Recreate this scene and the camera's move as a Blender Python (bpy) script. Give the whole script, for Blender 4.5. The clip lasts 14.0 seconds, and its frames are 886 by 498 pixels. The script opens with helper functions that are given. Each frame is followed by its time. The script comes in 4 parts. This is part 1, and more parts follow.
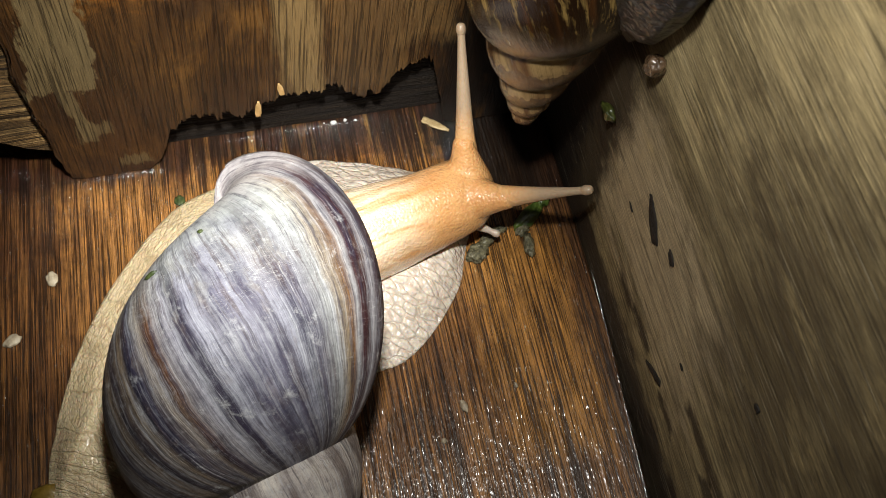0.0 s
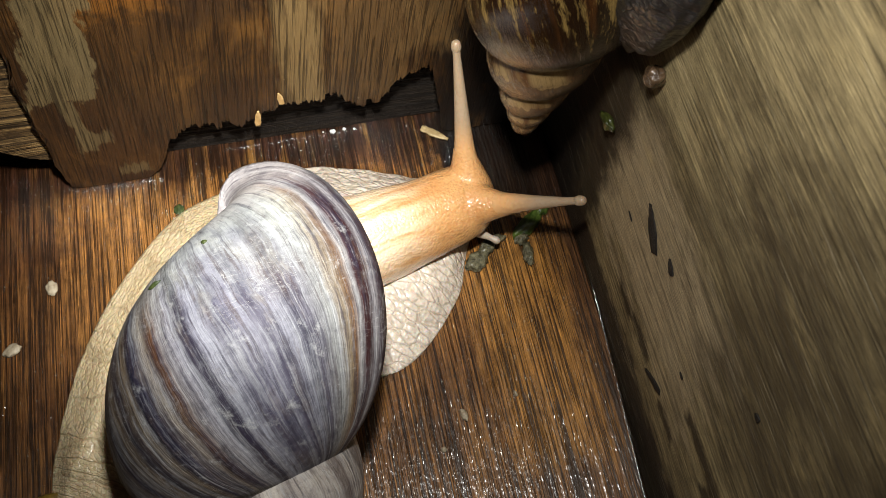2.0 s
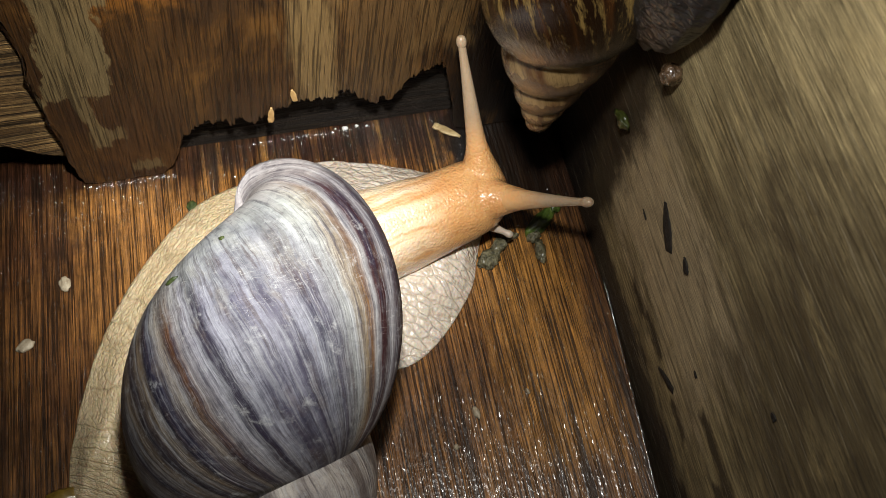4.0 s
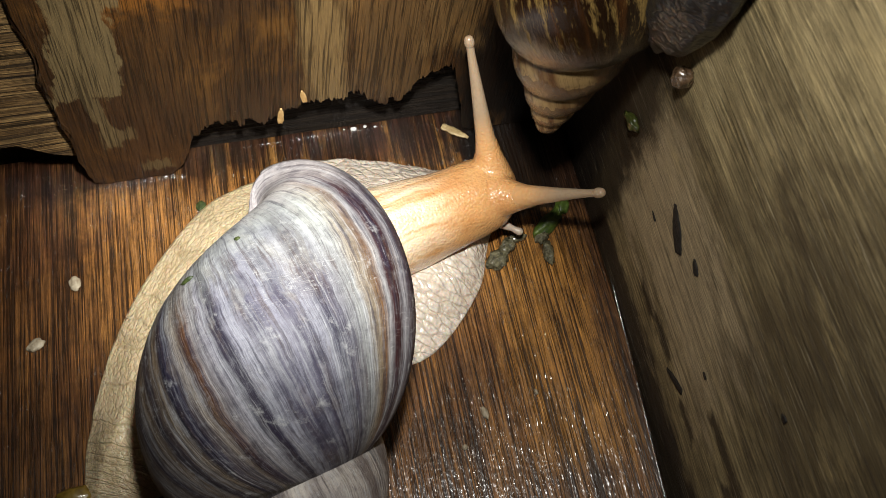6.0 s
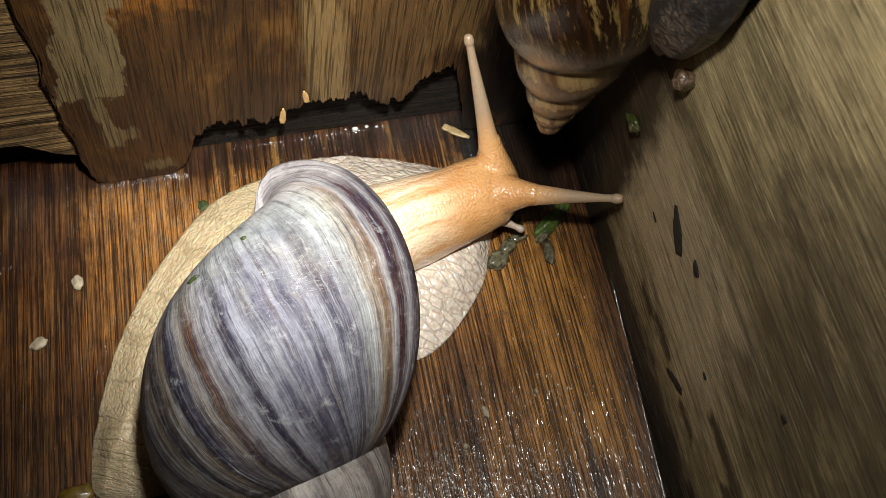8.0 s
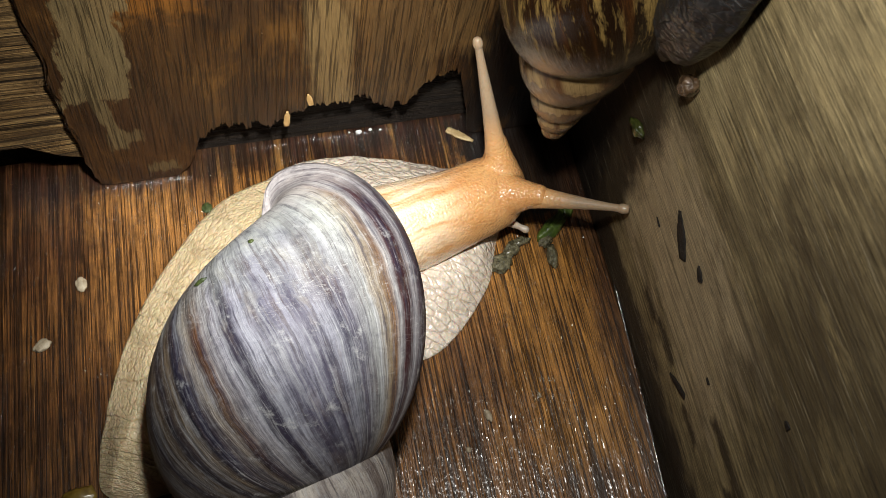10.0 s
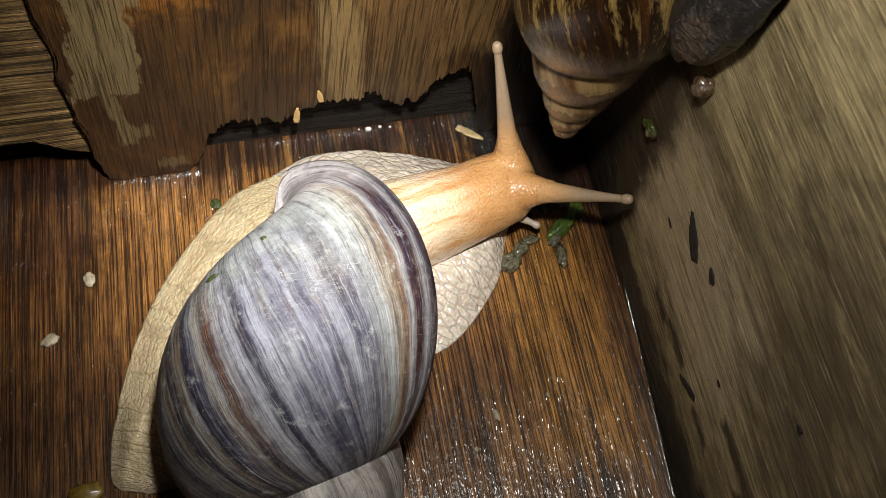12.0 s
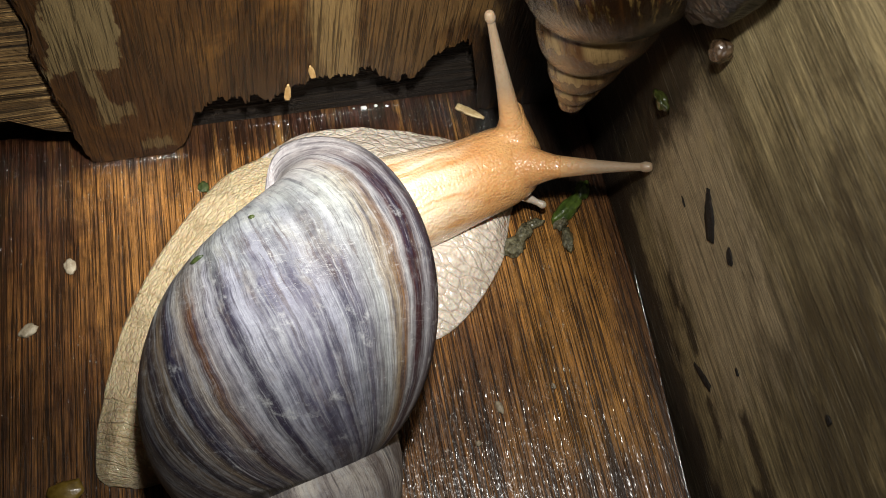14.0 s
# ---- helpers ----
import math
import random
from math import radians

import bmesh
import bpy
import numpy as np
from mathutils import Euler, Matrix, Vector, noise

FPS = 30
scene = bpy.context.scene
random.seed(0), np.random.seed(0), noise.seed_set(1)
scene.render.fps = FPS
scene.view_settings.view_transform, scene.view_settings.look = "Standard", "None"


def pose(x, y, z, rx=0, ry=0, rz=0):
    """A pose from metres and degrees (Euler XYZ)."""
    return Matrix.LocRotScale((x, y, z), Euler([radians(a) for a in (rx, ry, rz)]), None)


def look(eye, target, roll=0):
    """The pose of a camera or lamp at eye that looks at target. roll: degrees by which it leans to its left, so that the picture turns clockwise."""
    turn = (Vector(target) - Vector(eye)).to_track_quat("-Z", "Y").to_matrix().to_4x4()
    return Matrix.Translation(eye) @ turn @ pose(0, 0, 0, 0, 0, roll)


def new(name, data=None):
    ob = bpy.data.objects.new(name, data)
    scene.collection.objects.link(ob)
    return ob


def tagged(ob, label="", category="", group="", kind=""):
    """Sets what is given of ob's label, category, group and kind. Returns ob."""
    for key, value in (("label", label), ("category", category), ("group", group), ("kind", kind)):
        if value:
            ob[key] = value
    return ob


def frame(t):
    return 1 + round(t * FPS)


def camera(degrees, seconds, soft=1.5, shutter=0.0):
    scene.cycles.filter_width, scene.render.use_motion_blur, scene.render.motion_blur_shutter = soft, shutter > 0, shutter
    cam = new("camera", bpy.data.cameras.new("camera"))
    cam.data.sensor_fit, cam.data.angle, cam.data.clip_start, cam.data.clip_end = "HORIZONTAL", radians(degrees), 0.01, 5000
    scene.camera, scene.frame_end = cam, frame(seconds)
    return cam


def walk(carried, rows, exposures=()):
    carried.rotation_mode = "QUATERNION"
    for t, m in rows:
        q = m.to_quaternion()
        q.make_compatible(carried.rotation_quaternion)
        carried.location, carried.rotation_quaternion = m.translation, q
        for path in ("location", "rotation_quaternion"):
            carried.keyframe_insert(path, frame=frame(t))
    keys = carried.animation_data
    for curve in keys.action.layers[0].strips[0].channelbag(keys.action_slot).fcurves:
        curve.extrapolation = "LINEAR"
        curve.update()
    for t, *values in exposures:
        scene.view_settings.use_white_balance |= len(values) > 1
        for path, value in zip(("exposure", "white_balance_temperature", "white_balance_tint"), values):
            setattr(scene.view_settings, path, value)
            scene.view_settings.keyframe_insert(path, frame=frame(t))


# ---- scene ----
CM = 0.01  # everything below is laid out in centimetres
cam = camera(51.31, 14.0, 0.75)
PATH = [
    (0, (-4.5750, -6.7253, 16.0898), (-2.6549, -0.3126, 2.6663), 5.18),
    (0.5, (-4.5974, -6.7193, 16.1183), (-2.6307, -0.2808, 2.7139), 5.38),
    (1, (-4.5975, -6.7001, 16.1488), (-2.5988, -0.2490, 2.7552), 5.52),
    (1.5, (-4.5991, -6.6936, 16.1710), (-2.5753, -0.2202, 2.7919), 5.66),
    (2, (-4.6424, -6.6612, 16.1606), (-2.6376, -0.1967, 2.7744), 5.60),
    (2.5, (-4.6731, -6.6640, 16.1317), (-2.7271, -0.2001, 2.7365), 5.24),
    (3, (-4.7266, -6.6188, 16.1399), (-2.7928, -0.1770, 2.7323), 5.23),
    (3.5, (-4.7411, -6.6316, 16.1383), (-2.8288, -0.1853, 2.7298), 5.13),
    (6, (-4.9365, -6.5914, 16.2112), (-3.0269, -0.1614, 2.7945), 5.39),
    (6.5, (-4.9505, -6.6056, 16.2352), (-3.0280, -0.1616, 2.8271), 5.49),
    (7, (-4.9913, -6.5791, 16.2683), (-3.0454, -0.1426, 2.8599), 5.75),
    (7.5, (-4.9882, -6.6010, 16.2539), (-3.0380, -0.1850, 2.8363), 5.84),
    (8, (-5.0053, -6.5767, 16.3002), (-3.0657, -0.1870, 2.8686), 5.84),
    (10.5, (-5.0610, -6.4874, 16.3460), (-3.1407, -0.1013, 2.9098), 6.07),
    (11, (-5.0858, -6.4566, 16.3393), (-3.1769, -0.0885, 2.8930), 6.21),
    (11.5, (-5.1146, -6.4399, 16.3028), (-3.2453, -0.0718, 2.8509), 6.09),
    (12, (-5.1282, -6.4206, 16.2964), (-3.2742, -0.0770, 2.8308), 6.09),
    (12.5, (-5.1123, -6.4123, 16.2420), (-3.2793, -0.0578, 2.7787), 5.81),
    (13, (-5.0399, -6.4070, 15.8817), (-3.2638, -0.0855, 2.3952), 5.25),
    (13.5, (-5.0576, -6.3498, 15.5819), (-3.2743, -0.0741, 2.0750), 5.32),
    (14, (-5.0009, -6.2460, 15.3894), (-3.1929, 0.0474, 1.8941), 5.58),
]
cam.data.dof.use_dof, cam.data.dof.focus_distance, cam.data.dof.aperture_fstop = True, 0.150, 75
walk(cam, [(t, look([CM * v for v in eye], [CM * v for v in target], roll)) for t, eye, target, roll in PATH],
     [(0, 0.0), (2.5, 0.0), (2.9, -0.22), (3.5, -0.24), (6, -0.14), (10.5, -0.16), (14, -0.18)])

# ---- light: one hand-held torch over the box, in a dark room ----
world = bpy.data.worlds.new("world")
scene.world = world
world.use_nodes = True
world.node_tree.nodes["Background"].inputs[0].default_value = (0.55, 0.6, 0.7, 1)
world.node_tree.nodes["Background"].inputs[1].default_value = 0.006
for name, watts, cone, aim in (("torch_beam", 1.85, 44, (-5.8, 3.2, 1.0)), ("torch_spill", 0.63, 112, (-1.6, 2.6, 0.8))):
    torch = bpy.data.lights.new(name, "SPOT")
    torch.energy, torch.color = watts, (0.985, 0.965, 0.915)
    torch.spot_size, torch.spot_blend, torch.shadow_soft_size = radians(cone), 1.0, 0.005
    new(name, torch).matrix_world = look((-4.0 * CM, -3.0 * CM, 16.2 * CM), [CM * v for v in aim])


# ---- material helpers ----
def material(name, rough=0.5, spec=0.5):
    m = bpy.data.materials.new(name)
    m.use_nodes = True
    nt = m.node_tree
    b = nt.nodes["Principled BSDF"]
    b.inputs["Roughness"].default_value = rough
    b.inputs["Specular IOR Level"].default_value = spec
    return m, nt, b


def node(nt, kind, **values):
    n = nt.nodes.new("ShaderNode" + kind)
    for key, value in values.items():
        if key in n.inputs.keys():
            if hasattr(value, "is_output"):
                nt.links.new(value, n.inputs[key])
            else:
                n.inputs[key].default_value = value
        else:
            setattr(n, key, value)
    return n


def coords(nt, scale, kind="Object", turn=(0, 0, 0)):
    """Texture space in centimetres, stretched by scale."""
    k = 100 if kind == "Object" else 1
    tc = nt.nodes.new("ShaderNodeTexCoord")
    return node(nt, "Mapping", Vector=tc.outputs[kind], Scale=[k * s for s in scale], Rotation=turn).outputs[0]


def noise_tex(nt, vec, scale=1.0, detail=4.0, rough=0.5, warp=0.0):
    return node(nt, "TexNoise", Vector=vec, Scale=scale, Detail=detail, Roughness=rough, Distortion=warp).outputs["Fac"]


def ramp(nt, fac, stops):
    r = nt.nodes.new("ShaderNodeValToRGB")
    nt.links.new(fac, r.inputs[0])
    e = r.color_ramp.elements
    while len(e) < len(stops):
        e.new(0.5)
    for el, (p, c) in zip(e, stops):
        el.position = p
        el.color = (*c, 1) if len(c) == 3 else c
    return r.outputs[0]


def grey(nt, fac, a, b):
    lo, hi = ((a, (0, 0, 0)), (b, (1, 1, 1))) if a < b else ((b, (1, 1, 1)), (a, (0, 0, 0)))
    return ramp(nt, fac, [lo, hi])


def mix(nt, fac, a, b, how="MIX"):
    n = nt.nodes.new("ShaderNodeMix")
    n.data_type, n.blend_type = "RGBA", how
    for socket, value in ((n.inputs[0], fac), (n.inputs[6], a), (n.inputs[7], b)):
        if hasattr(value, "is_output"):
            nt.links.new(value, socket)
        else:
            socket.default_value = value if isinstance(value, (int, float)) else (*value, 1)
    return n.outputs[2]


def calc(nt, op, a, b=0.0):
    n = nt.nodes.new("ShaderNodeMath")
    n.operation = op
    for socket, value in zip(n.inputs, (a, b)):
        if hasattr(value, "is_output"):
            nt.links.new(value, socket)
        else:
            socket.default_value = value
    return n.outputs[0]


def bump(nt, b, height, distance, strength=1.0, before=None, to=("Normal",)):
    n = node(nt, "Bump", Height=height, Distance=distance * CM, Strength=strength)
    if before is not None:
        nt.links.new(before, n.inputs["Normal"])
    for socket in to:
        nt.links.new(n.outputs[0], b.inputs[socket])
    return n.outputs[0]


def colour(nt, b, c):
    nt.links.new(c, b.inputs["Base Color"])


def wood(name, grain, dark, mid, light, rough, across=9.0, along=0.35, relief=0.012, wet=0.0, pores=0.5, stain_shading=None, flat=None, lean=0.0, fine_mix=0.5, film_depth=0.08, clouds=0.5, pore_size=(1.3, 0.8), pores_from=0.56):
    """Wood with its grain along one axis (0 x, 1 y, 2 z). stain_shading: function (nt, colour) -> colour for patches of
    its own, real marks and painted light alike.
    fine_mix: how strongly the finest grain shows; clouds: the broad light and dark patches; pore_size: factors across
    and along."""
    m, nt, b = material(name, rough)

    def layer(a, l, detail, r=0.55, w=0.4):
        s = [a] * 3
        s[grain] = l
        if flat is not None:
            s[flat] = 0.0
        tc = nt.nodes.new("ShaderNodeTexCoord")
        turned = node(nt, "Mapping", Vector=tc.outputs["Object"], Rotation=(0, radians(lean), 0), Scale=(100, 100, 100)).outputs[0]
        return noise_tex(nt, node(nt, "Mapping", Vector=turned, Scale=s).outputs[0], 1.0, detail, r, w)

    def share(f, a, c_, k):
        return calc(nt, "MULTIPLY", grey(nt, f, a, c_), k)

    fine, broad = layer(across, along, 5, 0.65), layer(across * 0.12, along * 0.35, 5, 0.6)
    pore = layer(across * pore_size[0], along * pore_size[1], 3, 0.6, 0.15)
    long_pore = layer(across * pore_size[0] * 0.55, along * pore_size[1] * 0.4, 3, 0.65, 0.15)
    hair = layer(across * 3.5, along * 2.5, 3, 0.7, 0.1)
    blot = noise_tex(nt, coords(nt, (0.5, 0.5, 0.5)), 1.0, 6, 0.62, 0.6)
    mottle = noise_tex(nt, coords(nt, (2.6, 2.6, 2.6)), 1.0, 6, 0.7)
    c = ramp(nt, fine, [(0.28, dark), (0.50, mid), (0.74, light)])
    c = mix(nt, share(broad, 0.48, 0.70, 0.55), c, dark)
    c = mix(nt, share(broad, 0.46, 0.30, 0.45), c, light)
    c = mix(nt, share(blot, 0.47, 0.75, clouds), c, light)
    c = mix(nt, share(blot, 0.48, 0.28, clouds), c, dark)
    c = mix(nt, share(mottle, 0.50, 0.72, 0.4), c, [v * 0.7 for v in dark])
    if stain_shading:
        c = stain_shading(nt, c)
    # grain that shows through all the colour laid over it
    short = layer(across * 2.2, along * 6, 3, 0.7, 0.2)
    for f, a, z, k, gain in ((hair, 0.52, 0.66, 0.8, 1.9), (hair, 0.48, 0.34, 0.8, 0.35), (short, 0.49, 0.36, 0.7, 0.4), (short, 0.54, 0.68, 0.7, 1.9), (fine, 0.46, 0.30, 0.8, 0.4), (fine, 0.54, 0.70, 0.6, 1.7)):
        c = mix(nt, share(f, a, z, k * fine_mix), c, (gain, gain, gain * 0.96), "MULTIPLY")
    gap = calc(nt, "MAXIMUM", grey(nt, pore, pores_from, pores_from + 0.05), grey(nt, long_pore, pores_from + 0.015, pores_from + 0.045))
    c = mix(nt, calc(nt, "MULTIPLY", gap, pores), c, [v * 0.25 for v in dark])
    if wet > 0.5:
        # soaked and dry blots that break up the grain
        blots = noise_tex(nt, coords(nt, (3.2, 1.5, 3.2)), 1.0, 6, 0.72, 0.5)
        c = mix(nt, share(blots, 0.50, 0.36, 0.6), c, (0.35, 0.32, 0.32), "MULTIPLY")
        c = mix(nt, share(blots, 0.52, 0.68, 0.5), c, (1.7, 1.6, 1.5), "MULTIPLY")
    colour(nt, b, c)
    h = calc(nt, "SUBTRACT", calc(nt, "ADD", calc(nt, "MULTIPLY", fine, 0.7), calc(nt, "MULTIPLY", hair, 0.35)), calc(nt, "MULTIPLY", gap, 0.5))
    grit = noise_tex(nt, coords(nt, (45, 45, 45)), 1.0, 2)
    bump(nt, b, calc(nt, "ADD", h, calc(nt, "MULTIPLY", grit, 0.25)), relief)
    if wet:
        # water lies over the grain as a thin film, drawn out along it
        ridge = layer(across * 0.4, along * 3.0, 2, 0.55, 0.2)
        beads = noise_tex(nt, coords(nt, (10, 6, 10)), 1.0, 2, 0.55)
        film = calc(nt, "ADD", ridge, calc(nt, "MULTIPLY", beads, 0.55))
        film = calc(nt, "SUBTRACT", film, calc(nt, "MULTIPLY", gap, 0.5))
        bump(nt, b, film, film_depth, to=("Coat Normal",))
    b.inputs["Specular IOR Level"].default_value = 0.28 if wet else 0.2
    r = calc(nt, "ADD", calc(nt, "MULTIPLY", blot, 0.3), rough - 0.15)
    nt.links.new(r, b.inputs["Roughness"])
    b.inputs["Coat Weight"].default_value = wet
    b.inputs["Coat Roughness"].default_value = 0.2
    return m


def axis(nt, i):
    """A coordinate of the place in centimetres."""
    tc = nt.nodes.new("ShaderNodeTexCoord")
    n = node(nt, "SeparateXYZ", Vector=tc.outputs["Object"])
    return calc(nt, "MULTIPLY", n.outputs[i], 100)


def patch(nt, i, k, at, half, ragged, seed=0.0, sharp=4.0, stretch=(1.3, 1.3, 1.3), shear=0.0):
    """A ragged-edged patch: a rectangle in two coordinates, its edge broken by noise. 1 inside."""
    wob = noise_tex(nt, coords(nt, [v * (1 + 0.1 * seed) for v in stretch]), 1, 6, 0.65)
    v = calc(nt, "SUBTRACT", axis(nt, k), at[1])
    a = calc(nt, "SUBTRACT", calc(nt, "ABSOLUTE", calc(nt, "SUBTRACT", calc(nt, "SUBTRACT", axis(nt, i), at[0]), calc(nt, "MULTIPLY", v, shear))), half[0])
    b = calc(nt, "SUBTRACT", calc(nt, "ABSOLUTE", v), half[1])
    d = calc(nt, "ADD", calc(nt, "MAXIMUM", a, b), calc(nt, "MULTIPLY", calc(nt, "SUBTRACT", wob, 0.5), ragged))
    return grey(nt, calc(nt, "ADD", calc(nt, "MULTIPLY", d, -sharp), 0.5), 0.3, 0.7)


# ---- mesh helpers ----
def part(name, bm, mat, parent=None, label="", smooth=True):
    """Links a bmesh, laid out in centimetres, as one mesh object."""
    me = bpy.data.meshes.new(name)
    bmesh.ops.transform(bm, matrix=Matrix.Scale(CM, 4), verts=bm.verts)
    bm.to_mesh(me)
    bm.free()
    if smooth:
        me.polygons.foreach_set("use_smooth", [True] * len(me.polygons))
    for mm in mat if isinstance(mat, (list, tuple)) else (mat,):
        me.materials.append(mm)
    ob = new(name, me)
    ob.parent = parent
    if label:
        ob["label"] = label
    return ob


def grid(rows, close_u=False, uv=None, back=None):
    """A bmesh of a grid of points; back: a second grid, joined round the rim to a closed body."""
    bm = bmesh.new()
    lay = bm.loops.layers.uv.new("UVMap") if uv else None
    vs = [[bm.verts.new(p) for p in r] for r in rows]
    n, m = len(vs), len(vs[0])
    for i in range(n - 1):
        for j in range(m if close_u else m - 1):
            k = (j + 1) % m
            f = bm.faces.new((vs[i][j], vs[i][k], vs[i + 1][k], vs[i + 1][j]))
            if lay:
                for loop, (a, c) in zip(f.loops, ((i, j), (i, j + 1), (i + 1, j + 1), (i + 1, j))):
                    loop[lay].uv = uv(a, c)
    if back:
        ws = [[bm.verts.new(p) for p in r] for r in back]
        for i in range(n - 1):
            for j in range(m - 1):
                bm.faces.new((ws[i][j], ws[i + 1][j], ws[i + 1][j + 1], ws[i][j + 1]))
        for i in range(n - 1):
            bm.faces.new((vs[i][0], vs[i + 1][0], ws[i + 1][0], ws[i][0]))
            bm.faces.new((vs[i][-1], ws[i][-1], ws[i + 1][-1], vs[i + 1][-1]))
        for j in range(m - 1):
            bm.faces.new((vs[0][j], ws[0][j], ws[0][j + 1], vs[0][j + 1]))
            bm.faces.new((vs[-1][j], vs[-1][j + 1], ws[-1][j + 1], ws[-1][j]))
        bmesh.ops.recalc_face_normals(bm, faces=bm.faces)
    return bm


def box(x0, y0, z0, x1, y1, z1):
    bm = bmesh.new()
    bmesh.ops.create_cube(bm, size=1)
    for v in bm.verts:
        v.co = ((x0, x1)[v.co.x > 0], (y0, y1)[v.co.y > 0], (z0, z1)[v.co.z > 0])
    return bm


def blend(table, x):
    """Smooth interpolation in a table of (x, value)."""
    xs = [r[0] for r in table]
    if x <= xs[0]:
        return table[0][1]
    for (a, p), (b, q) in zip(table, table[1:]):
        if x <= b:
            s = (x - a) / (b - a)
            return p + (q - p) * s
    return table[-1][1]


def lump(size, seed, rough=0.25, level=3, flat=0.0):
    """An uneven lump with half sizes in x, y, z; flat: how far its underside is cut off."""
    bm = bmesh.new()
    bmesh.ops.create_icosphere(bm, subdivisions=level, radius=1)
    for v in bm.verts:
        n = v.co.normalized()
        k = 1 + rough * noise.noise((n.x * 1.6 + seed, n.y * 1.6, n.z * 1.6)) + 0.5 * rough * noise.noise((n.x * 4 + seed, n.y * 4, n.z * 4))
        v.co = (n.x * k * size[0], n.y * k * size[1], max(n.z * k, -1 + flat) * size[2])
    return bm


def spline(points, n):
    """n points along a Catmull-Rom curve through the given vectors (any dimension)."""
    p = np.array(points, float)
    p = np.vstack([2 * p[0] - p[1], p, 2 * p[-1] - p[-2]])
    out = []
    for u in np.linspace(0, len(points) - 1, n):
        i = min(int(u), len(points) - 2)
        t = u - i
        a, b, c, d = p[i:i + 4]
        out.append(0.5 * (2 * b + (c - a) * t + (2 * a - 5 * b + 4 * c - d) * t * t + (3 * b - a - 3 * c + d) * t ** 3))
    return np.array(out)


# ---- materials ----
def tinted(nt, c, mask, amount, tone):
    """Lays a tone over a colour where the mask is 1."""
    return mix(nt, calc(nt, "MULTIPLY", mask, amount), c, tone)


def floor_stain_shading(nt, c):
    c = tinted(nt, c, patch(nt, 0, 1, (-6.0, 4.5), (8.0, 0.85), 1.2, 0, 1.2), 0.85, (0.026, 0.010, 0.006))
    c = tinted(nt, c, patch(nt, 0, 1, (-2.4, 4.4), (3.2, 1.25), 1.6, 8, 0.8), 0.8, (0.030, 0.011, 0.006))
    streaky = noise_tex(nt, coords(nt, (1.9, 0.22, 1)), 1, 6, 0.68, 0.4)
    c = tinted(nt, c, grey(nt, streaky, 0.52, 0.68), 0.55, (0.40, 0.195, 0.046))
    c = tinted(nt, c, grey(nt, streaky, 0.47, 0.34), 0.65, (0.040, 0.015, 0.006))
    # floor brightened in colour for the torch's hot spot
    c = tinted(nt, c, patch(nt, 0, 1, (-8.3, 2.0), (2.2, 1.3), 2.6, 5, 0.7, (1.6, 0.5, 1)), 0.45, (0.33, 0.150, 0.042))
    # far left darkened in colour, as the torch falls off
    c = tinted(nt, c, patch(nt, 0, 1, (-11.6, -1.0), (2.7, 3.8), 2.2, 9, 0.5, (1.6, 0.5, 1)), 0.5, (0.045, 0.015, 0.006))
    c = tinted(nt, c, patch(nt, 0, 1, (-11.4, 3.4), (2.0, 1.3), 2.0, 6, 0.8), 0.6, (0.035, 0.012, 0.006))
    # corner floor: dark wet wood, with the snail's shadow painted in
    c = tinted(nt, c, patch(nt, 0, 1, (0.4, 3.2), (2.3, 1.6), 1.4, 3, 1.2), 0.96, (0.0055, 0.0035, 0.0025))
    # darker strip along the right wall
    c = tinted(nt, c, patch(nt, 0, 1, (0.55, 0.0), (0.55, 7.0), 0.8, 7, 1.5, (3, 0.8, 1)), 0.6, (0.050, 0.020, 0.009))
    return tinted(nt, c, patch(nt, 0, 1, (-1.0, -1.2), (0.9, 2.2), 2.0, 2, 0.8, (4, 0.5, 1)), 0.6, (0.46, 0.215, 0.046))


